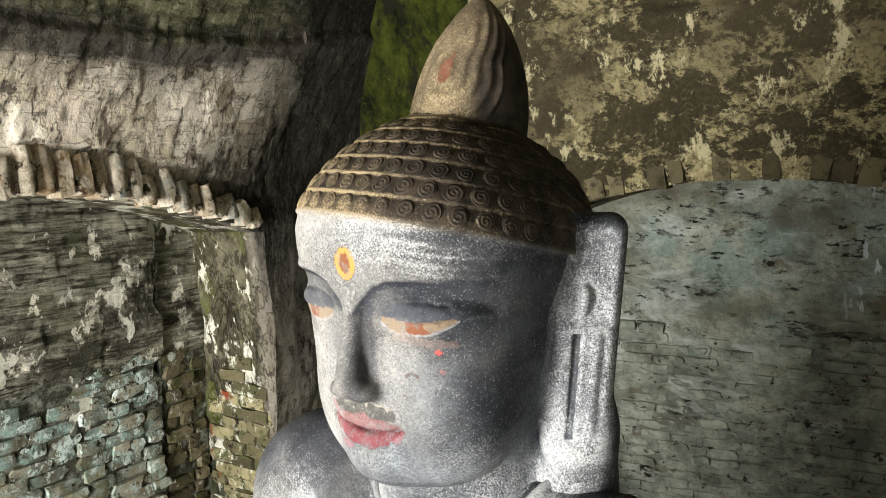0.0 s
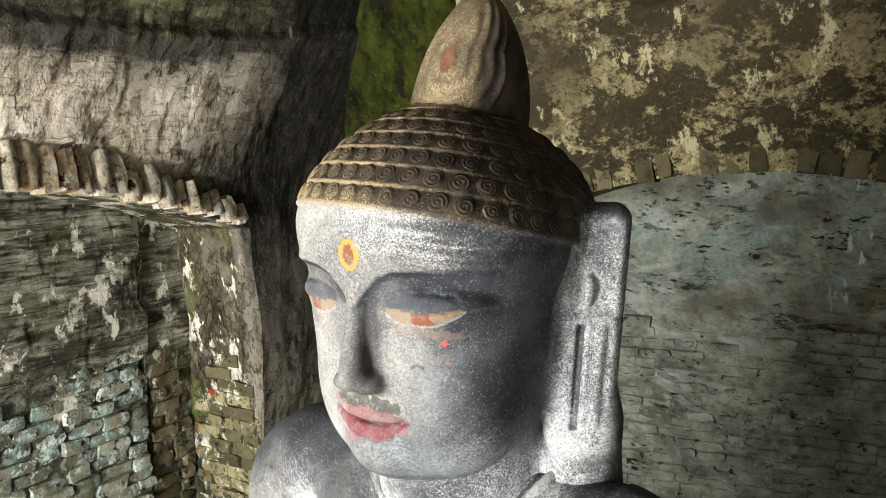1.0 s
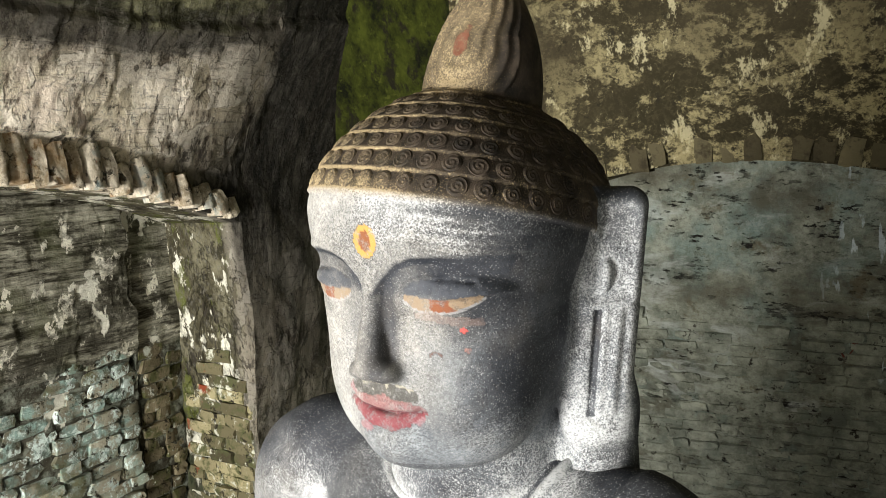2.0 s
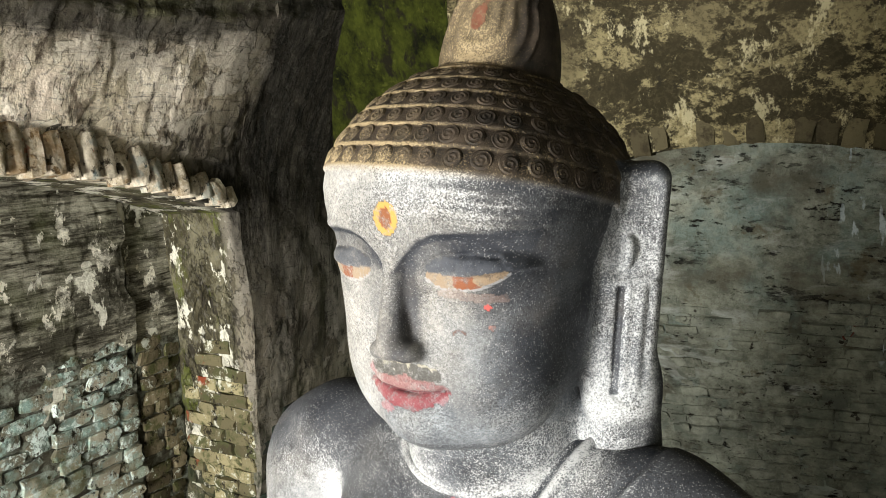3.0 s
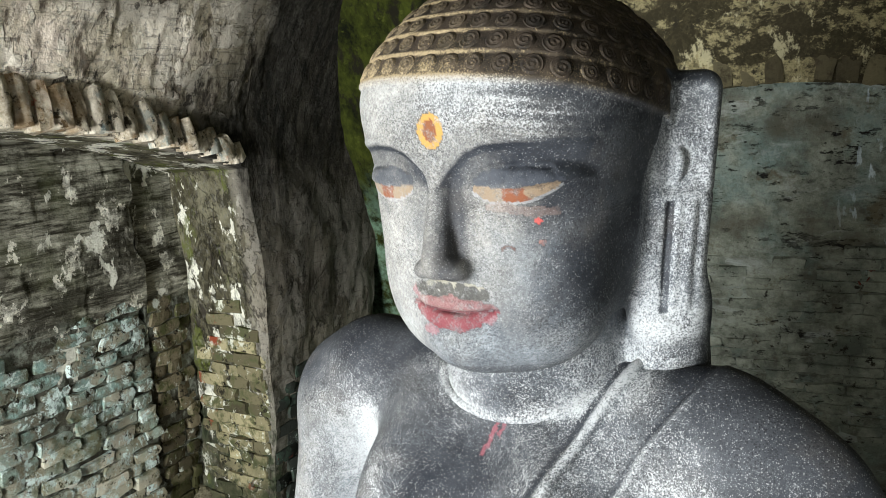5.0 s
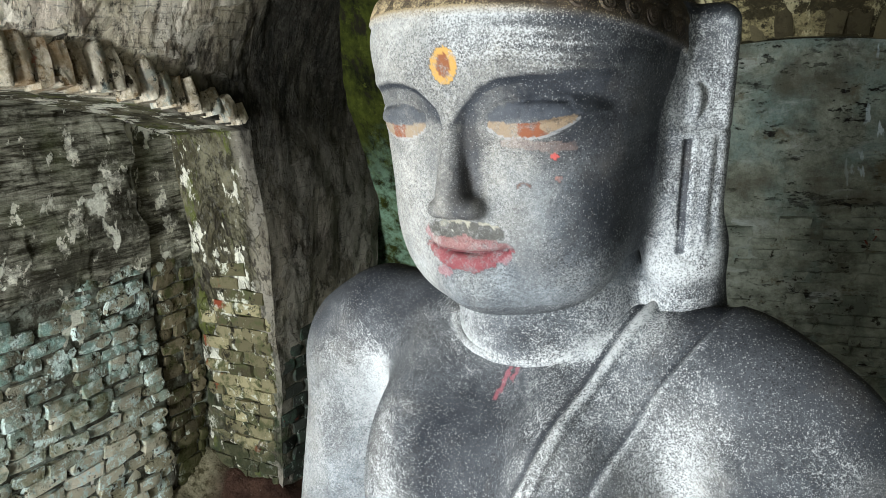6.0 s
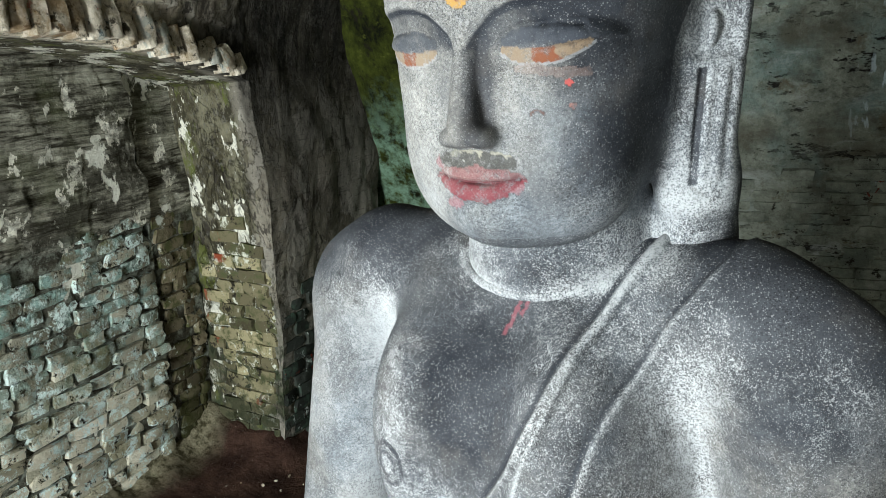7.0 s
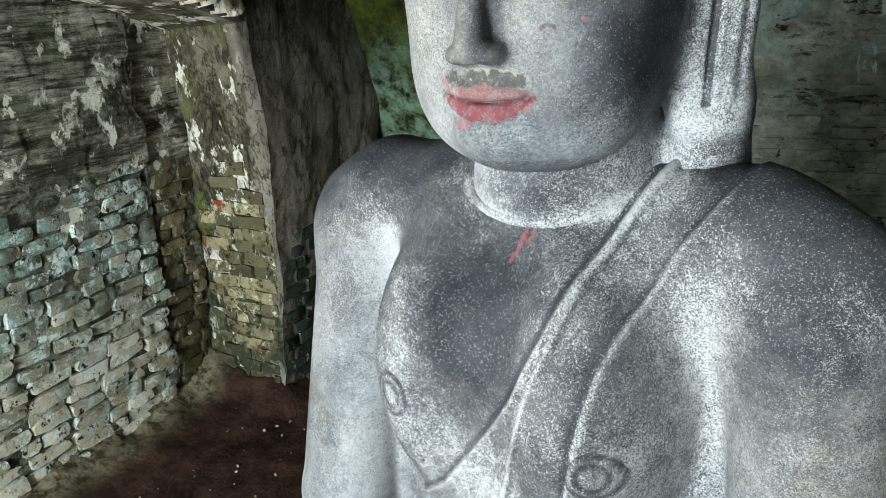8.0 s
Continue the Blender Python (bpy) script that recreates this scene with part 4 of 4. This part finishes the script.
def build_statue():
    head_v, head_q = surface(head_field, (-0.30, -0.27, 1.33), (0.32, 0.26, 2.21), 0.0026)
    body_v, body_q = surface(body_field, (-0.74, -0.46, 0.40), (0.66, 0.36, 1.60), 0.0042)
    v, q = joined([(head_v, head_q), *curls()])
    boss = np.arange(len(v)) >= len(head_v)
    n = len(v)
    v, q = joined([(v, q), (body_v, body_q)])
    col, hair, rows, flame = paint_of(v)
    x, y, z = v.T
    fx = x - face_axis(z)
    is_head = np.arange(len(v)) < n
    hair *= is_head
    col[~is_head & (z > 1.42)] = 0
    hair[:n][boss] = 1.0
    # white paint and dusting on the head: thick on forehead, ears and lobes; shade painted on the cheek beside the ear
    near = y < -0.03
    head_dust_shade = 0.42 - 0.34 * np.clip((fx - 0.085) / 0.07, 0, 1)
    head_dust_shade += 0.05 * np.clip((z - 1.785) / 0.02, 0, 1) * near
    # the face's far side whitened, as lit from there
    head_dust_shade += 0.20 * np.clip((-0.03 - fx) / 0.05, 0, 1) * near
    head_dust_shade += 0.18 * bump(fx - 0.060, 0.028) * bump(z - 1.665, 0.045) * near
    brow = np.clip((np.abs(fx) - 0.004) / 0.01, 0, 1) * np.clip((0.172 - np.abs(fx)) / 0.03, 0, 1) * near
    # less white along the brow's edge and down to the lid
    head_dust_shade -= 0.26 * np.clip((brow_z(np.abs(fx)) - z) / 0.004, 0, 1) * np.clip((z - 1.727) / 0.008, 0, 1) * brow
    head_dust_shade -= 0.45 * bump(z - brow_z(np.abs(fx)) + 0.002, 0.0032) * brow
    # shade painted down one side of the nose
    head_dust_shade -= 0.40 * bump(fx - 0.022, 0.010) * np.clip((1.755 - z) / 0.02, 0, 1) * np.clip((z - 1.612) / 0.01, 0, 1) * near
    for sx, sz, wide in ((0.105, 1.826, 0.050), (0.130, 1.812, 0.045), (0.120, 1.800, 0.045), (0.135, 1.788, 0.035)):
        head_dust_shade += 0.34 * bump(z - sz + 0.12 * (fx - sx), 0.0040) * bump(fx - sx, wide) * (y < 0.0)
    head_dust_shade += 0.25 * bump(z - 1.850, 0.010) * (y < -0.08)
    e = ear_frame(v)
    ear = np.clip((0.056 - np.abs(e[:, 0])) / 0.014, 0, 1) * np.clip((-0.008 - e[:, 1]) / 0.010, 0, 1) * (e[:, 1] > -0.05) * np.clip((z - 1.50) / 0.02, 0, 1) * np.clip((1.842 - z) / 0.014, 0, 1)
    head_dust_shade = head_dust_shade + (0.52 - head_dust_shade) * ear
    # less white in the slit of the lobe
    head_dust_shade -= 0.45 * ear * (np.abs(e[:, 0] + 0.0085) < 0.005) * (z < 1.69) * (z > 1.545)
    # ear tops and sides turned from the light: their shade is painted in
    head_dust_shade = np.where((z > 1.838) & (np.abs(x) > 0.16) & (y > 0.0), 0.0, head_dust_shade)
    head_dust_shade = np.where((e[:, 1] > -0.004) & (np.abs(e[:, 0]) < 0.07) & (z > 1.55), 0.08, head_dust_shade)
    head_dust_shade += 0.70 * bump(np.abs(x) - 0.170, 0.055) * bump(z - 1.490, 0.065)
    neck = np.clip((1.500 - z) / 0.02, 0, 1) * (y < 0.06)
    head_dust_shade = head_dust_shade * (1 - neck) + neck * (0.36 + 0.25 * bump(x + 0.10, 0.05) + 0.40 * bump(x - 0.165, 0.05))
    head_dust_shade += 0.40 * bump(collar_gap(v), 0.012)
    # on the trunk: along the hems, inside the arms and on the cloth; thin over the breastbone; shade painted on the
    # shoulders' tops and backs
    s, g, f = x - strap_x(z), x - band_x(z), x - fold_x(z)
    fore = y < 0.10
    dust_shade = np.full(len(v), 0.30)
    # white along the hem ridges, a dark line beside hem and fold
    dust_shade += 0.32 * bump(s - 0.006, 0.0045) * fore + 0.36 * bump(g, 0.0045) * fore - 0.45 * (bump(s + 0.005, 0.0035) + bump(f + 0.003, 0.003)) * fore
    dust_shade += 0.12 * ((s > 0.004) & (g < 0)) * fore + 0.30 * bump(f - 0.006, 0.006) * fore
    dust_shade += 0.06 * ((g > 0.006) & (f < 0)) * fore
    dust_shade += 0.14 * (f > 0) * np.clip((0.30 - x) / 0.1, 0, 1) * np.clip((1.40 - z) / 0.08, 0, 1)
    # white flank, laid on thicker to make up for missing light
    dust_shade += 0.45 * bump(x - 0.235, 0.045) * bump(z - 1.20, 0.150) * fore
    dust_shade += 0.16 * np.clip((-0.255 - x) / 0.03, 0, 1) * np.clip((1.36 - z) / 0.05, 0, 1)
    dust_shade += 0.55 * bump(x + 0.295 + 0.20 * (1.36 - z), 0.035) * np.clip((1.365 - z) / 0.05, 0, 1)
    dust_shade += 0.16 * np.clip((x - 0.27) / 0.04, 0, 1) * np.clip((1.27 - z) / 0.10, 0, 1)
    dust_shade -= 0.62 * bump(x + 0.055, 0.060) * bump(z - 1.250, 0.085)
    dust_shade += 0.24 * bump(x + 0.10, 0.10) * bump(z - 1.045, 0.075)
    # bare dark stone and painted shade on the shoulders' tops and backs
    dust_shade -= 0.26 * np.clip((z - 1.395) / 0.04, 0, 1) * np.clip((np.abs(x + 0.04) - 0.17) / 0.04, 0, 1)
    dust_shade -= 0.55 * np.clip((y + 0.02) / 0.05, 0, 1) * np.clip((z - 1.31) / 0.06, 0, 1)
    dust_shade += 0.60 * bump(collar_gap(v), 0.010)
    # outer shoulder darkened further, again as painted shade
    dust_shade -= 0.14 * np.clip((x - 0.27) / 0.05, 0, 1) * np.clip((z - 1.28) / 0.08, 0, 1)
    dust_shade += 0.14 * bump(x + 0.175, 0.045) * bump(z - 1.22, 0.11) * fore
    dust_shade += 1.10 * bump(x - 0.175, 0.050) * bump(z - 1.475, 0.045)
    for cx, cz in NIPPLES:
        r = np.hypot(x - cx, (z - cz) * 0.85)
        dust_shade -= 0.40 * (bump(r - 0.017, 0.0035) + bump(r - 0.029, 0.003)) * (y < -0.02)
    dust_shade = np.where(is_head, head_dust_shade, dust_shade)
    # cream dusting between the hair rows, faded across x as painted shade
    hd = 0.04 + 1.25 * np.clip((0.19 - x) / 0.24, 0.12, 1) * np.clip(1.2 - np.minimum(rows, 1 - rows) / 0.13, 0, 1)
    # the flame's unlit side is painted dark
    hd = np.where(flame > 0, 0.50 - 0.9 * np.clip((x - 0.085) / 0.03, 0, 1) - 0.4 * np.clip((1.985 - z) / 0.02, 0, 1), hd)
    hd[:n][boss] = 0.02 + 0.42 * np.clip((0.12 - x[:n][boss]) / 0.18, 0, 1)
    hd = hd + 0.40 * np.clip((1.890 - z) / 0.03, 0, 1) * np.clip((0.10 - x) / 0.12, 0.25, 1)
    dust_shade = np.where(hair > 0.5, hd, dust_shade)
    # how flaky the white is: fine on the face and arms, coarse on the chest and shoulders
    grain = np.full(len(v), 0.85)
    grain -= 0.45 * np.clip((np.abs(x + 0.04) - 0.27) / 0.04, 0, 1) * np.clip((1.36 - z) / 0.06, 0, 1)
    face = 0.20 + 0.30 * ear + 0.34 * np.clip((fx - 0.085) / 0.05, 0, 1) + 0.40 * np.clip((z - 1.79) / 0.02, 0, 1) * np.clip((fx + 0.03) / 0.04, 0, 1)
    face = np.where(z < 1.50, 0.75, face)
    grain = np.where(is_head, face, grain)
    grain = np.where(hair > 0.5, 0.85, grain)
    me = mesh_of("statue", v @ FIGURE_TURN.T + FIGURE_AT, q, MAT["stone"])
    a = me.attributes.new("paint", "FLOAT_COLOR", "POINT")
    a.data.foreach_set("color", col.ravel())
    for key, val in (("dust_shade", dust_shade), ("hair", hair), ("grain", np.clip(grain, 0, 1))):
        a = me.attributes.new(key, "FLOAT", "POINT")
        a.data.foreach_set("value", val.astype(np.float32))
    ob = new("statue", me)
    return tagged(ob, "grey stone seated statue with painted eyes and lips, dusted white", "statue")


build_statue()


def build_pedestal():
    """A low plastered block under the seated figure."""
    bm = bmesh.new()
    for z0, z1, grow in ((FLOOR, -0.04, 0.05), (-0.04, 0.35, 0.0), (0.35, 0.43, 0.04)):
        made = bmesh.ops.create_cube(bm, size=1.0)
        for vert in made["verts"]:
            vert.co = Vector((vert.co.x * (1.36 + 2 * grow) - 0.04, vert.co.y * (0.86 + 2 * grow) - 0.06, z0 + (vert.co.z + 0.5) * (z1 - z0)))
    bmesh.ops.bevel(bm, geom=list(bm.edges), offset=0.012, segments=2, affect="EDGES")
    me = bpy.data.meshes.new("pedestal")
    bm.to_mesh(me)
    bm.free()
    me.materials.append(MAT["brick_grey"])
    me.transform(pose(FIGURE_AT[0], FIGURE_AT[1], 0, 0, 0, math.degrees(-YAW)))
    return tagged(new("pedestal", me), "low grey plastered pedestal under the seated statue", "pedestal")


build_pedestal()



# ---- bricks ----
def rough_brick(seed, dims, sharp=38, wear=0.025):
    """A worn brick: a rounded block, uneven on every side. Its back lies at y = 0 and its face at -y."""
    rnd = random.Random(seed)
    L, D, H = dims
    bm = bmesh.new()
    bmesh.ops.create_cube(bm, size=1.0)
    bmesh.ops.subdivide_edges(bm, edges=[e for e in bm.edges if abs(e.verts[0].co.x - e.verts[1].co.x) > 0.5], cuts=2, use_grid_fill=True)
    bmesh.ops.subdivide_edges(bm, edges=[e for e in bm.edges if abs(e.verts[0].co.z - e.verts[1].co.z) > 0.5], cuts=1, use_grid_fill=True)
    for vert in bm.verts:
        c = vert.co
        corner = (abs(c.x) > 0.45) + (abs(c.z) > 0.45)
        pull = 1.0 - wear * corner * rnd.uniform(0.0, 1.8)
        front = c.y < 0
        vert.co = Vector((c.x * L * pull, (c.y - 0.5) * D, c.z * H * pull))
        if front:
            vert.co.y += 0.003 * corner + rnd.uniform(-0.008, 0.008)
        vert.co.x += rnd.uniform(-0.005, 0.005)
        vert.co.z += rnd.uniform(-0.0035, 0.0035)
    me = bpy.data.meshes.new("brick")
    bm.to_mesh(me)
    bm.free()
    me.polygons.foreach_set("use_smooth", np.full(len(me.polygons), True))
    me.set_sharp_from_angle(angle=radians(sharp))
    return me


def brick_set(count, dims, mat, sharp=38, wear=0.025):
    made = []
    for k in range(count):
        me = rough_brick(k * 13 + 5, dims, sharp, wear)
        me.materials.append(MAT[mat])
        made.append(me)
    return made


def lay(meshes, parent, m, rnd):
    ob = bpy.data.objects.new("brick", meshes[rnd.randrange(len(meshes))])
    scene.collection.objects.link(ob)
    ob.parent = parent
    ob.matrix_world = m
    return ob


def lay_niche(parent):
    """Courses of brick under the fallen plaster of the niche; their faces look towards +x."""
    rnd = random.Random(4)
    sets = brick_set(12, (0.172, 0.07, 0.0575), "brick_teal", 42, 0.06)
    pitch_z = 0.0615
    for r in range(-3, 18):
        z = 0.02 + r * pitch_z
        y, first = float(crack_y(z)) - rnd.uniform(0.0, 0.02), r % 2
        while y > 1.05:
            w = 0.5 if first else rnd.choice((1.0, 1.0, 1.0, 0.6, 1.15, 0.8))
            first = 0
            mid = y - 0.0875 * w
            top = 1.07 + 0.06 * math.sin(mid * 9) + rnd.uniform(-0.03, 0.03)
            if z < top and rnd.random() > 0.015:
                out = rnd.uniform(-0.014, 0.012)
                m = pose(float(niche_x(z)) - 0.054 + out, mid, z + rnd.uniform(-0.007, 0.007), 0, 0, 90) @ pose(0, 0, 0, rnd.uniform(-9, 9), rnd.uniform(-4, 4), rnd.uniform(-6, 6))
                lay(sets, parent, m @ Matrix.Diagonal((w, 1, rnd.uniform(0.82, 1.10), 1)), rnd)
            y -= 0.177 * w


def lay_niche_end(parent):
    """Dark courses between the crack and the corner of the niche."""
    rnd = random.Random(6)
    sets = brick_set(7, (0.150, 0.07, 0.0600), "brick_brown", 42, 0.05)
    for r in range(-3, 18):
        z = 0.03 + r * 0.0635
        y, end = float(crack_y(z)) + 0.032, float(reveal_y(-2.9, z)) - 0.012
        while y < end - 0.03:
            w = min(rnd.choice((0.55, 0.8, 1.0)) * 0.15, end - y)
            if rnd.random() > 0.06 and z < 1.04 + 0.05 * math.sin(y * 13):
                m = pose(float(niche_x(z)) - 0.068 + rnd.uniform(-0.010, 0.010), y + w / 2, z, 0, 0, 90) @ pose(0, 0, 0, rnd.uniform(-6, 6), rnd.uniform(-5, 5), rnd.uniform(-5, 5))
                lay(sets, parent, m @ Matrix.Diagonal(((w - 0.006) / 0.15, 1, rnd.uniform(0.88, 1.04), 1)), rnd)
            y += w


def lay_reveal(parent):
    """Courses on the niche's reveal, the side of the pier; their faces look towards -y."""
    rnd = random.Random(8)
    sets = brick_set(7, (0.156, 0.07, 0.0575), "brick_ochre")
    for r in range(-3, 17):
        z = 0.02 + r * 0.0615
        left, right = float(niche_x(z)) + 0.02, -2.418 + float(batter(z))
        s = left - 0.07 * (r % 2)
        while s < right - 0.03:
            w = min(rnd.choice((1.0, 1.0, 0.6, 0.9)) * 0.16, right - s)
            x = s + w / 2
            if x > left + 0.02 and z < 0.86 + 0.16 * math.sin(x * 11) + rnd.uniform(-0.1, 0.1):
                m = pose(x, float(reveal_y(x, z)) + 0.058 + rnd.uniform(-0.012, 0.012), z, 0, 0, -5.7) @ pose(0, 0, 0, rnd.uniform(-4, 4), rnd.uniform(-4, 6), rnd.uniform(-5, 5))
                lay(sets, parent, m @ Matrix.Diagonal(((w - 0.004) / 0.156, 1, rnd.uniform(0.92, 1.07), 1)), rnd)
            s += w


def lay_pier(parent):
    """Damp dark courses low on the pier's outer face."""
    rnd = random.Random(12)
    sets = brick_set(7, (0.165, 0.07, 0.0600), "brick_damp", 42, 0.05)
    for r in range(-3, 13):
        z = 0.02 + r * 0.064
        y = float(reveal_y(-2.42, z)) + 0.012 + 0.08 * (r % 2)
        while y < 3.3:
            w = rnd.choice((1.0, 0.9, 0.6)) * 0.17
            if rnd.random() > 0.10 and z < 0.62 + 0.10 * math.sin(y * 9):
                m = pose(-2.40 + float(batter(z)) - 0.056 + rnd.uniform(-0.008, 0.010), y + w / 2, z, 0, 0, 90) @ pose(0, 0, 0, rnd.uniform(-5, 5), rnd.uniform(-3, 3), rnd.uniform(-4, 4))
                lay(sets, parent, m @ Matrix.Diagonal(((w - 0.006) / 0.165, 1, rnd.uniform(0.88, 1.04), 1)), rnd)
            y += w


def lay_recess(parent):
    """Thin courses that show through the limewash of the recess behind the statue."""
    rnd = random.Random(15)
    sets = brick_set(8, (0.135, 0.06, 0.046), "brick_grey")
    for r in range(20):
        z = 0.24 + r * 0.0490
        x = -1.42 + 0.09 * (r % 2)
        while x < 0.42:
            w = rnd.choice((1.0, 1.0, 0.55, 0.9, 1.2))
            mid = x + 0.0700 * w
            keep = 1.18 + 0.10 * math.sin(mid * 5 + 1) + rnd.uniform(-0.06, 0.06)
            if z < keep and rnd.random() > 0.05:
                y = 3.40 + 0.30 * (1.75 - z)
                m = pose(mid, y + 0.055 + rnd.uniform(-0.012, 0.012), z + rnd.uniform(-0.003, 0.003), 16.7, rnd.uniform(-1.5, 1.5), rnd.uniform(-1.5, 1.5))
                lay(sets, parent, m @ Matrix.Diagonal((w, 1, rnd.uniform(0.93, 1.06), 1)), rnd)
            x += 0.140 * w


def lay_arch_left(parent):
    """Bricks on end along the arch, broken off unevenly; towards the springing they sink under the plaster."""
    rnd = random.Random(21)
    sets = brick_set(12, (0.060, 0.09, 0.150), "brick_arch", 60, 0.06)
    y = 1.2
    while y < 2.60:
        z = float(arch_left(np.array(y)))
        slope = math.degrees(math.atan((y - 1.4) / 3.6))
        sunk = min(max((y - 2.10) / 0.35, 0.0), 1.0)
        tall = rnd.uniform(0.72, 1.08) * (1 - 0.35 * sunk)
        drop = rnd.uniform(-0.012, 0.006)
        x = -2.40 + float(lean(np.array(z + 0.06))) - 0.046 + rnd.uniform(-0.014, 0.010) - 0.006 * sunk
        m = pose(x, y, z + drop + 0.065 * tall, 0, 0, 90) @ pose(0, 0, 0, 0, -slope + rnd.uniform(-3, 3), 0) @ pose(0, 0, 0, -6 + rnd.uniform(-4, 4), 0, rnd.uniform(-5, 5))
        lay(sets, parent, m @ Matrix.Diagonal((rnd.uniform(0.72, 1.05), 1, tall, 1)), rnd)
        y += rnd.uniform(0.060, 0.076)


def lay_arch_back(parent):
    rnd = random.Random(27)
    sets = brick_set(8, (0.060, 0.08, 0.105), "brick_arch_dark")
    x = -1.24
    while x < 0.43:
        z = float(arch_back(np.array(x)))
        slope = math.degrees(math.atan((x + 0.45) / 2.1))
        m = pose(x, 2.917 - 0.25 * (z - 1.85) + rnd.uniform(-0.008, 0.010), z + 0.045, 0, slope + rnd.uniform(-3, 3), rnd.uniform(-3, 3))
        if rnd.random() > 0.08:
            lay(sets, parent, m @ Matrix.Diagonal((rnd.uniform(0.85, 1.08), 1, rnd.uniform(0.7, 1.1), 1)), rnd)
        x += rnd.uniform(0.068, 0.08)


lay_niche(bpy.data.objects["wall_niche"])
lay_niche_end(bpy.data.objects["wall_niche"])
lay_reveal(bpy.data.objects["wall_left"])
lay_pier(bpy.data.objects["wall_left"])
lay_recess(bpy.data.objects["wall_recess"])
lay_arch_left(bpy.data.objects["wall_left"])
lay_arch_back(bpy.data.objects["wall_back"])


def painted_mark():
    """A looped daub of red-brown paint on the recess wall."""
    bm = bmesh.new()
    steps, rows = 64, []
    for k in range(steps):
        a = k / (steps - 1) * 2 * math.pi * 0.97
        x, z = -0.115 + 0.060 * math.cos(a + 0.7), 1.075 + 0.050 * math.sin(2 * (a + 0.7)) * 0.9 + 0.012 * math.sin(a * 3)
        wide = 0.0065 + 0.0025 * math.sin(a * 5 + 1)
        around = []
        for dx, dz, out in ((-wide, -wide * 0.7, 0.002), (0.0, 0.0, -0.004), (wide, wide * 0.7, 0.002)):
            y = float(recess_y(np.array([x + dx]), np.array([z + dz]))[0])
            around.append(bm.verts.new((x + dx, y + out, z + dz)))
        rows.append(around)
    for one, two in zip(rows, rows[1:]):
        for k in (0, 1):
            bm.faces.new((one[k], one[k + 1], two[k + 1], two[k]))
    me = bpy.data.meshes.new("painted_mark")
    bm.to_mesh(me)
    bm.free()
    m = Mix("red_paint", 0.7)
    me.materials.append(m.finish(m.mix(m.step(m.noise(60, 6, 0.7), 0.45, 0.6), (0.16, 0.045, 0.03), (0.07, 0.028, 0.02)), m.noise(80, 5, 0.7), 0.5, 0.004))
    return tagged(new("painted_mark", me), "looped red-brown daub of paint on the limewashed wall", "paint mark", kind="structure")


painted_mark()


def pebbles():
    """Loose grit on the floor."""
    rnd = random.Random(3)
    pieces = []
    for _ in range(260):
        x, y = rnd.uniform(-2.8, -1.0), rnd.uniform(1.2, 3.0)
        r = rnd.uniform(0.002, 0.009) 
        v = np.array([(1, 0, 0), (-1, 0, 0), (0, 1, 0), (0, -1, 0), (0, 0, 1), (0, 0, -1)], float) * np.array([rnd.uniform(0.7, 1.4) for _ in range(3)]) * r
        f = np.array([(0, 2, 4), (2, 1, 4), (1, 3, 4), (3, 0, 4), (2, 0, 5), (1, 2, 5), (3, 1, 5), (0, 3, 5)])
        pieces.append((v + np.array((x, y, FLOOR + 0.006 + r * 0.4)), f))
    v, q = joined(pieces)
    return tagged(new("grit", mesh_of("grit", v, q, MAT["brick_arch"], False)), "pale grit and brick crumbs on the earth floor", "grit", kind="stuff")


pebbles()
